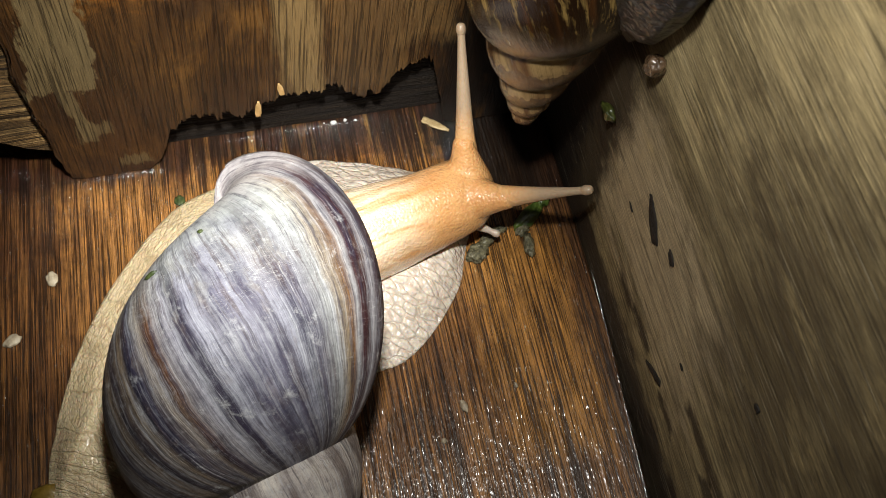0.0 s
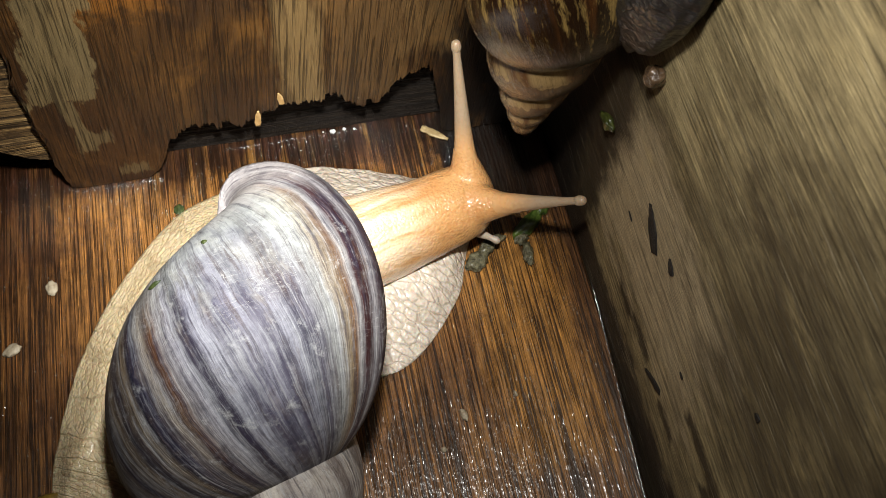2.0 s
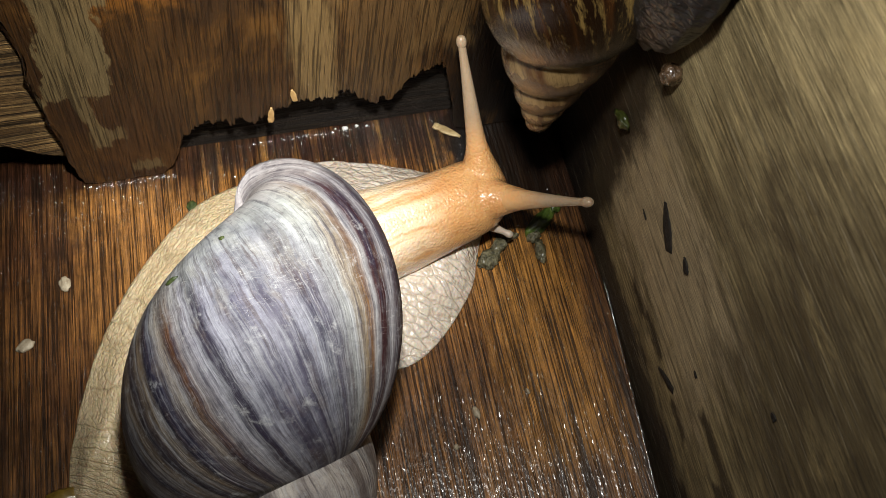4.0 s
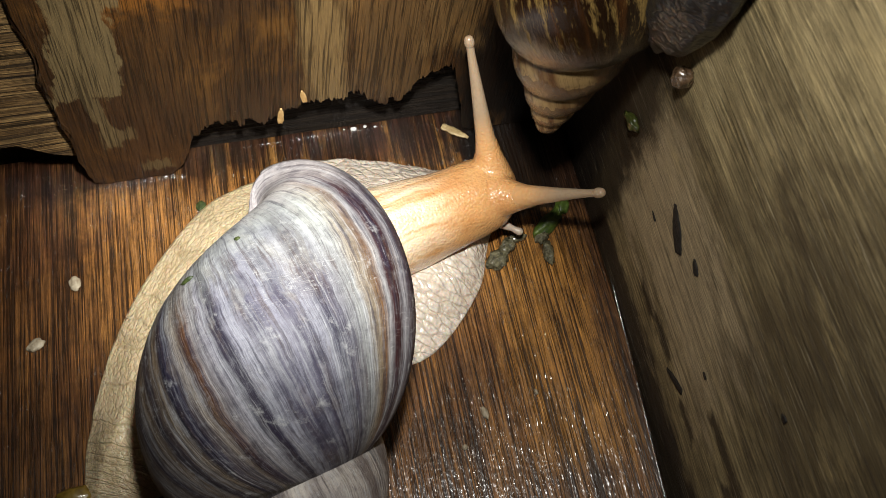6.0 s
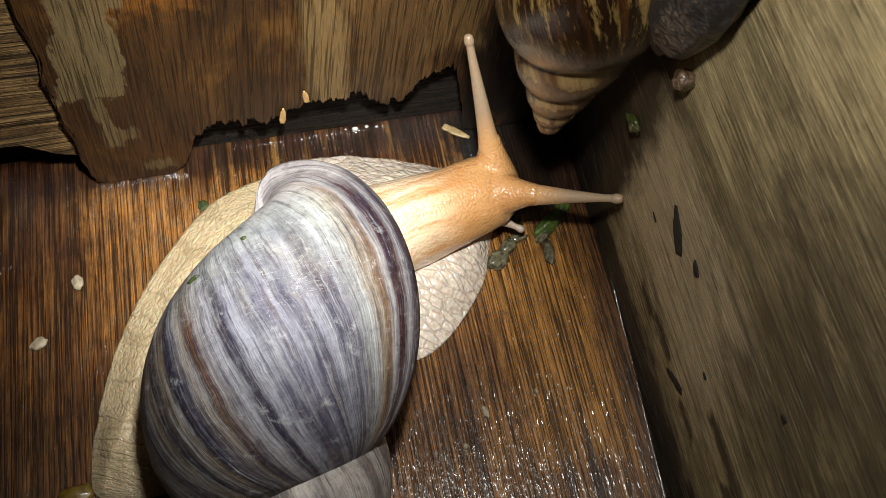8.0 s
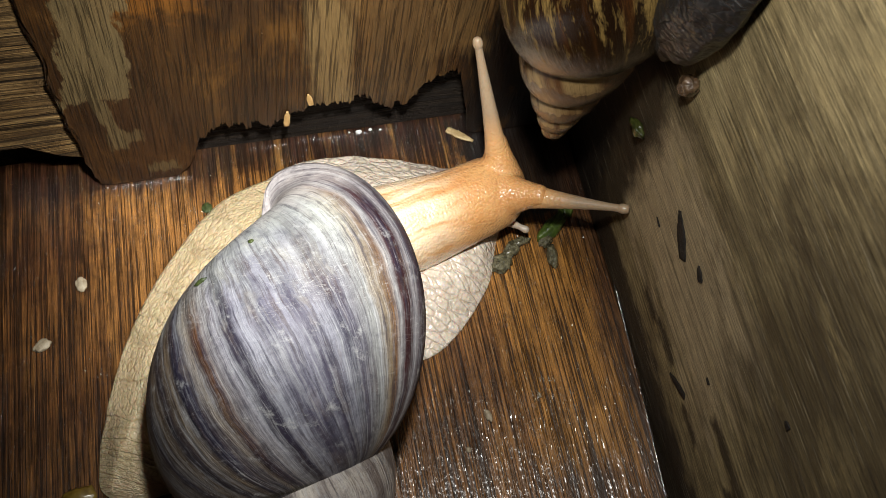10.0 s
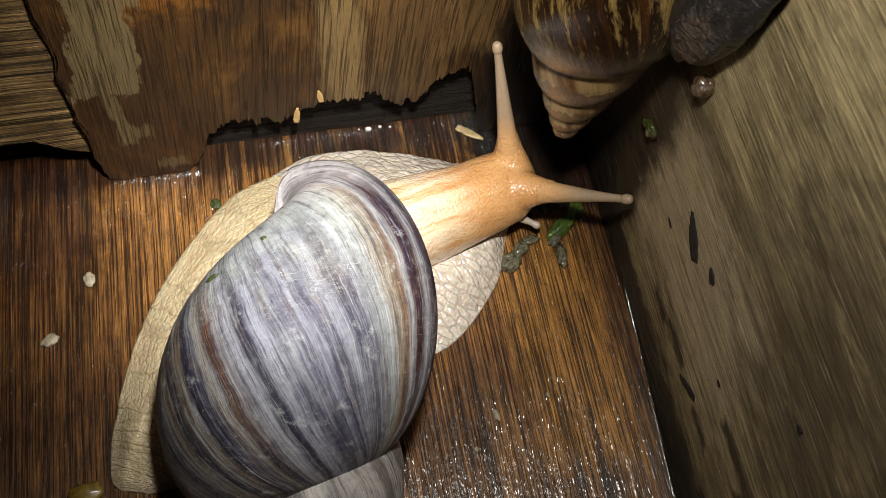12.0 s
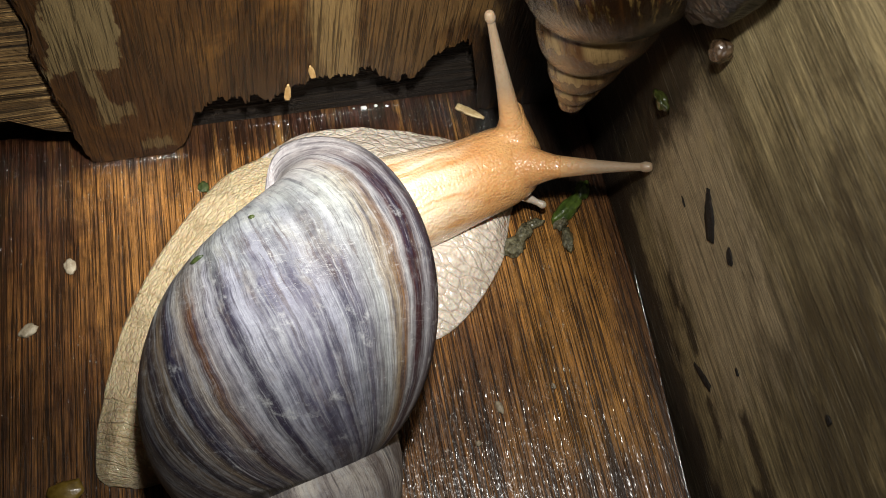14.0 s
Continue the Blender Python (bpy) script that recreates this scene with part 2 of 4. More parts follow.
def right_stain_shading(nt, c):
    broad = noise_tex(nt, coords(nt, (1, 0.22, 0.75)), 1, 6, 0.66, 0.7)
    c = tinted(nt, c, grey(nt, broad, 0.50, 0.64), 0.75, (0.070, 0.050, 0.026))
    c = tinted(nt, c, grey(nt, broad, 0.47, 0.34), 0.6, (0.40, 0.315, 0.165))
    # band of wall brightened in colour for the torchlight it gets
    worn = patch(nt, 1, 2, (-1.3, 3.4), (2.3, 1.5), 3.0, 8, 0.5, (1, 0.5, 1.5))
    c = tinted(nt, c, worn, 0.75, (0.43, 0.335, 0.205))
    # far end darkened in colour for the torch's falloff
    low = patch(nt, 1, 2, (-6.4, 6.2), (3.6, 2.6), 4.0, 4, 0.4, (1, 0.5, 1.6))
    c = tinted(nt, c, low, 0.55, (0.060, 0.042, 0.021))
    smear = patch(nt, 1, 2, (-3.0, 5.9), (1.7, 0.55), 1.6, 3, 0.9, (1, 0.6, 2.0))
    c = tinted(nt, c, smear, 0.4, (0.060, 0.043, 0.022))
    smear = patch(nt, 1, 2, (-0.4, 5.4), (1.7, 0.22), 1.0, 9, 1.2, (1, 0.6, 2.0))
    c = tinted(nt, c, smear, 0.4, (0.060, 0.043, 0.022))
    spots = noise_tex(nt, coords(nt, (1, 0.8, 1.6)), 1, 7, 0.75)
    c = tinted(nt, c, grey(nt, spots, 0.54, 0.68), 0.6, (0.060, 0.042, 0.022))
    c = tinted(nt, c, grey(nt, spots, 0.46, 0.32), 0.45, (0.40, 0.30, 0.14))
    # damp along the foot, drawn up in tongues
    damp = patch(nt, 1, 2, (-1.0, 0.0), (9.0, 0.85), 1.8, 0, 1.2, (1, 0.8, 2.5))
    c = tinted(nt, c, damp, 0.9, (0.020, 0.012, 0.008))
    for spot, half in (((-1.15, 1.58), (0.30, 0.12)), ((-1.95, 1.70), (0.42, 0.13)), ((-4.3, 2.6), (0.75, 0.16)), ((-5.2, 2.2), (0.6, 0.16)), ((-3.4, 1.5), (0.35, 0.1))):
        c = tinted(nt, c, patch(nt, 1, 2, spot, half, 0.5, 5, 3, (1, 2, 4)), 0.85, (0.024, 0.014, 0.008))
    # the dark snail's shadow near the corner, put into the wall colour
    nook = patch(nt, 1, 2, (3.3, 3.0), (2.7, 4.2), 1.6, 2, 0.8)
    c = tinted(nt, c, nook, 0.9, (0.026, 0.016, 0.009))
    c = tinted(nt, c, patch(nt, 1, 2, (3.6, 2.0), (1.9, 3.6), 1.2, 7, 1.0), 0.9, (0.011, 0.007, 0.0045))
    for turn, thin in ((52, 26), (-64, 34)):
        scratch = noise_tex(nt, coords(nt, (1, 0.8, thin), turn=(radians(turn), 0, 0)), 1, 2)
        c = tinted(nt, c, grey(nt, scratch, 0.67, 0.74), 0.45, (0.44, 0.38, 0.26))
    return c


def veneer_stain_shading(nt, c):
    g = (5, 5, 0.9)
    # right end: dark wet veneer, deepened by painted corner shade
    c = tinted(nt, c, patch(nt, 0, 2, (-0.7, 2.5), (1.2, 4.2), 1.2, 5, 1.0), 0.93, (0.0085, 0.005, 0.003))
    damp = noise_tex(nt, coords(nt, (0.75, 0.55, 0.42)), 1, 6, 0.64, 0.7)
    c = tinted(nt, c, grey(nt, damp, 0.52, 0.66), 0.65, (0.020, 0.009, 0.004))
    c = tinted(nt, c, grey(nt, damp, 0.46, 0.33), 0.55, (0.175, 0.080, 0.018))
    c = tinted(nt, c, patch(nt, 0, 2, (-7.1, 5.6), (0.7, 0.9), 1.6, 4, 1.2), 0.6, (0.21, 0.080, 0.012))
    c = tinted(nt, c, patch(nt, 0, 2, (-5.5, 5.6), (0.95, 1.3), 1.6, 2, 1.0), 0.6, (0.018, 0.009, 0.005))
    c = tinted(nt, c, patch(nt, 0, 2, (-7.0, 1.2), (1.7, 1.4), 1.6, 7, 1.0, (0.8, 0.8, 0.8)), 0.55, (0.040, 0.016, 0.005))
    # dry, bleached patches with torn edges
    pale = mix(nt, noise_tex(nt, coords(nt, (18, 18, 0.9)), 1, 5, 0.65), (0.085, 0.060, 0.026), (0.19, 0.140, 0.066))
    c = tinted(nt, c, patch(nt, 0, 2, (-8.12, 4.6), (0.52, 1.85), 1.2, 0, 7, (2.2, 2.2, 0.9), 0.22), 0.85, pale)
    c = tinted(nt, c, patch(nt, 0, 2, (-8.48, 2.0), (0.13, 0.75), 0.6, 3, 6, g), 0.75, pale)
    c = tinted(nt, c, patch(nt, 0, 2, (-8.25, 1.55), (0.22, 0.18), 0.6, 4, 6, g), 0.65, pale)
    c = tinted(nt, c, patch(nt, 0, 2, (-7.85, 0.42), (0.26, 0.12), 0.7, 6, 5, g), 0.6, pale)
    c = tinted(nt, c, patch(nt, 0, 2, (-4.35, 4.2), (0.36, 2.6), 1.1, 1, 1.1, g), 0.7, (0.23, 0.150, 0.060))
    c = tinted(nt, c, patch(nt, 0, 2, (-3.1, 3.4), (0.75, 1.8), 1.8, 8, 0.8, g), 0.4, (0.15, 0.090, 0.035))
    return tinted(nt, c, patch(nt, 0, 2, (-2.0, 5.0), (0.5, 2.2), 1.6, 5, 0.9, g), 0.35, (0.24, 0.145, 0.055))


def inner_recess_shade(nt, c):
    # dark ply under the veneer, the recess's shade put into its colour
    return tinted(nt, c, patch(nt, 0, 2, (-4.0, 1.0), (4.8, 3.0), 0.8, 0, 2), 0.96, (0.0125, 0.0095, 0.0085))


WOOD_FLOOR = wood("wet_floor_wood", 1, (0.042, 0.0150, 0.0045), (0.210, 0.089, 0.0225), (0.45, 0.208, 0.053), 0.40, 26, 0.24, 0.02, 0.95, 0.82, floor_stain_shading, 2, 0.0, 0.9, 0.026, 0.35, (0.95, 1.5), 0.54)
WOOD_RIGHT = wood("weathered_wall_wood", 1, (0.090, 0.066, 0.032), (0.225, 0.174, 0.088), (0.40, 0.315, 0.162), 0.6, 24, 0.5, 0.014, 0.0, 0.4, right_stain_shading, 0, 0.0, 0.6, 0.08, 0.6)
WOOD_VENEER = wood("veneer_wood", 2, (0.020, 0.0085, 0.0028), (0.047, 0.0195, 0.0048), (0.092, 0.041, 0.010), 0.5, 38, 0.55, 0.012, 0.12, 0.65, veneer_stain_shading, 1, -6.0, 0.45, 0.04, 0.4, (0.75, 1.2))
WOOD_INNER = wood("inner_ply_wood", 0, (0.050, 0.027, 0.010), (0.28, 0.165, 0.062), (0.62, 0.41, 0.175), 0.6, 15, 0.16, 0.30, 0.0, 0.85, inner_recess_shade, 1, 0.0, 0.9)
WOOD_PLAIN = wood("plain_box_wood", 1, (0.065, 0.050, 0.026), (0.150, 0.120, 0.067), (0.29, 0.240, 0.140), 0.62, 14, 0.5, 0.014, 0.0, 0.4)

# ---- the box ----
RIGHT, BACK, INNER = 0.45, 3.83, 4.36


def floor_top():
    """The floor panel: slightly cupped and ridged along its grain, its worn side edge a little off the wall."""
    rows, back = [], []
    for y in np.linspace(-26, INNER + 0.3, 150):
        edge = min(RIGHT - 0.004, 0.25 + 0.062 * (y + 4.44) + 0.01 * noise.noise((0, y * 2, 5)))
        row, bk = [], []
        for s in np.linspace(0, 1, 240):
            x = edge - (edge + 24) * (1 - s) ** 2.2
            ease = min(1, (edge - x) / 0.05)
            z = 0.012 * noise.noise((x * 2.1, y * 0.15, 0)) + 0.006 * noise.noise((x * 6, y * 0.25, 3)) - 0.05 * (1 - ease) ** 2
            row.append((x, y, z - 0.008))
            bk.append((x, y, -0.8))
        rows.append(row)
        back.append(bk)
    return grid(rows, back=back)


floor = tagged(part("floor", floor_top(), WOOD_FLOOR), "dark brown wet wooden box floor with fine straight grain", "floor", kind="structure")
tagged(part("ground", box(-90, -90, -2.2, 90, 90, -1.3), WOOD_PLAIN, smooth=False), "plain wooden table top under the box", "table top", kind="structure")
tagged(part("trim", box(-24, -26, -1.25, RIGHT, INNER + 0.6, -0.81), WOOD_PLAIN, smooth=False), "dark board under the box floor", "board", kind="structure")


def slab(axis_x, at, depth, a0, a1, z0, relief, low=None, lean=None):
    """A wall board whose inner face is a little uneven; low: its lower edge along the wall."""
    rows, back = [], []
    for a in np.concatenate([np.linspace(a0, -12, 12), np.linspace(-11.8, a1, 160)]):
        row, bk = [], []
        lo = low(a) if low else z0
        for s in np.linspace(0, 1, 170):
            z = lo + (13 - lo) * s ** 1.7
            d = relief * (noise.noise((a * 0.5, z * 0.8, 7)) + 0.6 * noise.noise((a * 0.5, z * 4, 9)) + 0.7 * noise.noise((a * 0.35, z * 11, 4))) - (lean(a) if lean else 0)
            row.append((at + d, a, z) if axis_x else (a, at + d, z))
            bk.append((at + depth, a, z) if axis_x else (a, at + depth, z))
        rows.append(row)
        back.append(bk)
    return grid(rows, back=back)


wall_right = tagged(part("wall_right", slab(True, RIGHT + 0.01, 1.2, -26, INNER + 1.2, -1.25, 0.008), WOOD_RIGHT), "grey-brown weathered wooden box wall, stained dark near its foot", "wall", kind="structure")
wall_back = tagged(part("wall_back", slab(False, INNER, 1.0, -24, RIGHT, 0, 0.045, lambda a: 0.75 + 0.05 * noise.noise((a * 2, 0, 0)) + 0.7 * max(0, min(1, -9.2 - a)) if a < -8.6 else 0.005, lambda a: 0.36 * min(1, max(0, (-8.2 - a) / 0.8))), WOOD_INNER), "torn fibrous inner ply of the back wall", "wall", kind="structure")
tagged(part("wall_outer", box(-24, INNER + 1.0, -1.25, RIGHT, INNER + 1.6, 13), WOOD_PLAIN, smooth=False), "plain outer board of the back wall", "wall", kind="structure")
tagged(part("wall_left", box(-25.2, -26, -1.25, -24, INNER + 1.2, 13), WOOD_PLAIN, smooth=False), "plain wooden box wall", "wall", kind="structure")
tagged(part("wall_front", box(-25.2, -27.2, -1.25, RIGHT + 1.2, -26, 13), WOOD_PLAIN, smooth=False), "plain wooden box wall", "wall", kind="structure")

# veneer sheet of the back wall, with its broken lower edge
EDGE = [(-9.12, 2.2), (-9.08, 0.34), (-9.0, 0.12), (-8.8, 0.02), (-8.4, 0.005), (-7.9, 0.005), (-7.55, 0.02), (-7.3, 0.30), (-7.15, 0.72),
        (-7.04, 1.22), (-6.85, 1.38), (-6.5, 1.53), (-5.9, 1.49), (-5.4, 1.45), (-5.0, 1.70), (-4.75, 1.88), (-4.3, 1.80), (-3.8, 1.90), (-3.4, 1.42), (-2.85, 1.58),
        (-2.55, 2.06), (-2.2, 2.26), (-1.95, 2.28), (-1.84, 1.5), (-1.74, 0.9), (-1.68, 0.1), (-1.5, 0.02), (0.45, 0.02)]


def veneer():
    front, rear = [], []
    xs = np.unique(np.concatenate([np.linspace(-9.12, RIGHT - 0.01, 620), np.linspace(-9.12, -8.8, 20), np.linspace(-7.2, -6.9, 20), np.linspace(-2, -1.6, 20)]))
    for x in xs:
        jag = 0.0 if x > -1.6 else (0.015 if x < -7.1 else 0.11) * (noise.noise((x * 5, 3, 0)) + 0.9 * (noise.cell((x * 9, 1, 0)) - 0.5) + 0.7 * noise.noise((x * 21, 8, 0)) + 0.4 * noise.cell((x * 30, 4, 0)))
        e = max(0.02, blend(EDGE, x) + jag)
        f, r = [], []
        for s in np.linspace(0, 1, 60):
            z = e + (13 - e) * s ** 2.0
            k = min(1, max(0, (1.9 - z) / 1.6))
            side = min(1, max(0, (-7.0 - x) / 0.4))
            spread = (x + 5) * 0.043 * k * k * (3 - 2 * k) * side
            y = BACK + 0.03 * noise.noise((x * 0.6, z * 0.5, 2)) * min(1, z)
            torn = max(0, 1 - (x + 9.12) / 0.5) * (0.16 * noise.noise((z * 1.1, 5, 0)) + 0.06 * noise.noise((z * 6, 2, 0)) + 0.06 * max(0, z - 3))
            f.append((x + spread + torn, y, z))
            r.append((x + spread + torn, y + 0.07, z))
        front.append(f)
        rear.append(r)
    return grid(front, back=rear)


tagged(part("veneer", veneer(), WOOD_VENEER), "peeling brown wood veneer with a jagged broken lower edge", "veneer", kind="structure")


# ---- snail shell ----
def shell_surface(q, turns, nu, nv, slip=(0, 0, 0), roll=0.0):
    """A coiled shell: an ellipse that grows as it winds round the axis (z, from apex to base).
    roll: how far, in radians, the lip curls on past the last whorl's end, most at its upper corner."""
    W, rc, a, b, tilt, S, zc = q
    rows = []
    curl = 14 if roll else 0
    for i in range(nu):
        th, past = 2 * math.pi * turns * (i / (nu - 1 - curl) - 1), 0.0
        if th > 1e-9:
            past, th = (i - nu + 1 + curl) / curl, 0.0
        e = W ** (th / (2 * math.pi)) * S
        k = min(1, max(0, (-th / (2 * math.pi) - 0.55) / 0.3))
        k = k * k * (3 - 2 * k)
        row = []
        for v in np.linspace(-math.pi, math.pi, nv):
            s = min(1, max(0, (v - 0.1) / 0.9))
            on = roll * (0.12 + 0.88 * s * s * (3 - 2 * s) * min(1, max(0, (2.6 - v) / 0.8))) * math.sin(past * math.pi / 2)
            f = 1 - 0.16 * (1 - math.cos(past * math.pi / 2))
            r = rc + f * (a * math.cos(v) * math.cos(tilt) - b * math.sin(v) * math.sin(tilt))
            z = zc + f * (a * math.cos(v) * math.sin(tilt) + b * math.sin(v) * math.cos(tilt))
            fold = min(1, max(0, (th / (2 * math.pi) + 0.4) / 0.3)) if roll else 0
            if r < 0.02:
                r = max(r, 0.005) * (1 - fold) + fold * (0.02 - 0.058 * (1 - math.exp((r - 0.02) / 0.058)))
            g = 1 + 0.004 * noise.noise((th * 9, v * 0.7, S)) + 0.003 * noise.noise((th * 25, v, 1))
            row.append((e * r * math.cos(th + on) * g + k * slip[0], e * r * math.sin(th + on) * g + k * slip[1], e * z + k * slip[2]))
        rows.append(row)
    
    def lines(i, j):
        """Growth lines lean over the whorl; at the lip they follow its edge."""
        back, v = max(0, 1 - i / (nu - 1 - curl)) * turns - 0.012 * max(0, i - nu + 1 + curl) / max(curl, 1), -math.pi + 2 * math.pi * j / (nv - 1)
        k = max(-1.2, min(1.5, v))
        lean = max(-0.115, 0.06 * k + 0.025 * k ** 3)
        first = back / (1 + lean / 0.15)
        return (-(first if first < 0.15 else back - lean), v)

    return grid(rows, uv=lines)


def shell_pose(S, cx, cy, cz, yaw, pitch, twist):
    z = Vector((math.cos(pitch) * math.cos(yaw), math.cos(pitch) * math.sin(yaw), math.sin(pitch)))
    x0 = z.cross(Vector((0, 0, 1))).normalized()
    x = math.cos(twist) * x0 + math.sin(twist) * z.cross(x0)
    y = z.cross(x)
    m = Matrix((x, y, z)).transposed().to_4x4()
    return Matrix.Translation((cx, cy, cz)) @ m @ Matrix.Translation((0, 0, -0.62 * S))


def shell_material(name, bands, streak, pale, dark, gloss, bleach_lit=0.0, spire=None):
    """bands: stops of pigment along the growth, from the lip (1) back over half a whorl (0)."""
    m, nt, b = material(name, gloss, 0.3)
    uv = nt.nodes.new("ShaderNodeUVMap").outputs[0]
    sep = node(nt, "SeparateXYZ", Vector=uv)
    warp = noise_tex(nt, node(nt, "Mapping", Vector=uv, Scale=(6, 1.3, 1)).outputs[0], 1, 4)
    warp2 = noise_tex(nt, node(nt, "Mapping", Vector=uv, Scale=(40, 3, 1)).outputs[0], 1, 3)
    shift = calc(nt, "ADD", calc(nt, "MULTIPLY", calc(nt, "SUBTRACT", warp, 0.5), 0.022), calc(nt, "MULTIPLY", calc(nt, "SUBTRACT", warp2, 0.5), 0.004))
    u = calc(nt, "ADD", sep.outputs[0], shift)
    vec = node(nt, "CombineXYZ", X=u, Y=sep.outputs[1]).outputs[0]

    def band(fu, fv, detail, rough=0.55):
        return noise_tex(nt, node(nt, "Mapping", Vector=vec, Scale=(fu, fv, 1)).outputs[0], 1, detail, rough)

    wide, mid_, fine, blotch = band(20, 0.36, 4, 0.6), band(70, 0.6, 5, 0.7), band(200, 1.3, 4, 0.75), band(7, 1.6, 5, 0.65)
    patchy = band(34, 2.4, 4, 0.65)
    at = calc(nt, "ADD", calc(nt, "MULTIPLY", u, 2.2), 1.0)
    c = ramp(nt, at, bands)
    v = sep.outputs[1]
    if bleach_lit:
        # slate and brown growth streaks over a worn pale ground
        ink = mix(nt, grey(nt, blotch, 0.45, 0.60), dark, (0.080, 0.052, 0.045))
        c = tinted(nt, c, grey(nt, wide, 0.44, 0.38), 0.2, pale)
        c = tinted(nt, c, grey(nt, wide, 0.54, 0.60), 0.35, ink)
        c = tinted(nt, c, grey(nt, patchy, 0.56, 0.66), 0.30, (0.27, 0.20, 0.135))
        c = tinted(nt, c, grey(nt, mid_, 0.46, 0.40), 0.42, pale)
        c = tinted(nt, c, grey(nt, mid_, 0.54, 0.59), 0.65, ink)
        # bleached shoulder, made paler still for the torchlight on it
        worn = grey(nt, calc(nt, "ADD", calc(nt, "MULTIPLY", v, 0.40), calc(nt, "MULTIPLY", patchy, 0.6)), 0.37, 0.66)
        worn = calc(nt, "MULTIPLY", worn, grey(nt, at, 0.91, 0.82))
        c = tinted(nt, c, worn, bleach_lit, (0.55, 0.59, 0.55))
        corner = grey(nt, calc(nt, "ADD", calc(nt, "MULTIPLY", v, 0.4), calc(nt, "MULTIPLY", mid_, 0.4)), 0.54, 0.68)
        c = tinted(nt, c, corner, 0.65, (0.60, 0.56, 0.56))
        # browner and slatier towards the suture
        suture_side = grey(nt, calc(nt, "ADD", calc(nt, "MULTIPLY", v, 0.34), calc(nt, "MULTIPLY", patchy, 0.6)), 0.10, -0.15)
        c = tinted(nt, c, suture_side, 0.22, mix(nt, grey(nt, mid_, 0.45, 0.55), (0.20, 0.14, 0.085), (0.06, 0.055, 0.075)))
        c = tinted(nt, c, grey(nt, fine, 0.53, 0.61), 0.6, ink)
        c = tinted(nt, c, grey(nt, fine, 0.46, 0.38), 0.34, (0.47, 0.48, 0.50))
        stripe = band(17, 0.45, 4, 0.6)
        old = grey(nt, calc(nt, "ADD", calc(nt, "MULTIPLY", u, 0.4), 1.0), 0.82, 0.77)
        c = tinted(nt, c, calc(nt, "MULTIPLY", old, grey(nt, stripe, 0.51, 0.57)), 0.7, (0.115, 0.085, 0.075))
        c = tinted(nt, c, calc(nt, "MULTIPLY", old, grey(nt, stripe, 0.46, 0.40)), 0.6, (0.58, 0.54, 0.48))
        clouds = noise_tex(nt, coords(nt, (3.5, 3.5, 3.5)), 1.0, 6, 0.72, 0.4)
        c = mix(nt, calc(nt, "MULTIPLY", grey(nt, clouds, 0.50, 0.34), 0.55), c, (0.50, 0.50, 0.54), "MULTIPLY")
        c = mix(nt, calc(nt, "MULTIPLY", grey(nt, clouds, 0.52, 0.68), 0.45), c, (1.5, 1.5, 1.46), "MULTIPLY")
        scuff = node(nt, "TexNoise", Vector=node(nt, "Mapping", Vector=uv, Scale=(9, 1.5, 1), Rotation=(0, 0, 0.5)).outputs[0], Scale=4.0, Detail=5.0, Roughness=0.75).outputs["Fac"]
        c = tinted(nt, c, grey(nt, scuff, 0.58, 0.68), 0.45, (0.6, 0.61, 0.60))
        scratch = noise_tex(nt, node(nt, "Mapping", Vector=uv, Scale=(60, 60, 1), Rotation=(0, 0, 0.9)).outputs[0], 0.35, 1, 0.5, 2.0)
        c = tinted(nt, c, grey(nt, calc(nt, "ABSOLUTE", calc(nt, "SUBTRACT", scratch, 0.5)), 0.010, 0.0), calc(nt, "MULTIPLY", grey(nt, blotch, 0.50, 0.6), 0.45), (0.7, 0.7, 0.68))
    else:
        # dark body whorl with ochre streaks on its shoulder; a cream spire with brown blotches
        old = grey(nt, calc(nt, "ADD", calc(nt, "MULTIPLY", u, 0.4), 1.0), 0.66, 0.60)
        shoulder = grey(nt, calc(nt, "ADD", calc(nt, "MULTIPLY", v, 0.4), calc(nt, "MULTIPLY", patchy, 0.9)), 0.20, 0.42)
        streaks = grey(nt, band(34, 1.0, 5, 0.75), 0.51, 0.60)
        c = tinted(nt, c, calc(nt, "MULTIPLY", streaks, shoulder), streak, pale)
        c = tinted(nt, c, grey(nt, band(24, 0.5, 4, 0.6), 0.54, 0.60), 0.6, (0.060, 0.022, 0.006))
        c = tinted(nt, c, grey(nt, mid_, 0.54, 0.60), 0.6, dark)
        c = mix(nt, old, c, spire)
        brown = grey(nt, band(11, 0.5, 2, 0.5), 0.45, 0.57)
        c = tinted(nt, c, calc(nt, "MULTIPLY", brown, old), 0.9, (0.075, 0.028, 0.010))
        c = tinted(nt, c, calc(nt, "MULTIPLY", grey(nt, calc(nt, "ADD", v, calc(nt, "MULTIPLY", patchy, 0.6)), -0.25, -0.60), old), 0.75, (0.070, 0.036, 0.020))
        c = tinted(nt, c, grey(nt, fine, 0.53, 0.62), 0.35, dark)
    speck = noise_tex(nt, coords(nt, (9, 9, 9)), 1.0, 6, 0.75)
    c = mix(nt, calc(nt, "MULTIPLY", grey(nt, speck, 0.52, 0.68), 0.35), c, dark)
    if bleach_lit:
        c = tinted(nt, c, grey(nt, speck, 0.48, 0.34), 0.25, pale)
    # dark uneven line along the suture
    seam = calc(nt, "ABSOLUTE", calc(nt, "ADD", sep.outputs[1], calc(nt, "ADD", 1.16, calc(nt, "MULTIPLY", warp2, 0.12))))
    c = mix(nt, calc(nt, "MULTIPLY", grey(nt, seam, 0.045, 0.0), 0.8), c, (0.035, 0.028, 0.012))
    colour(nt, b, c)
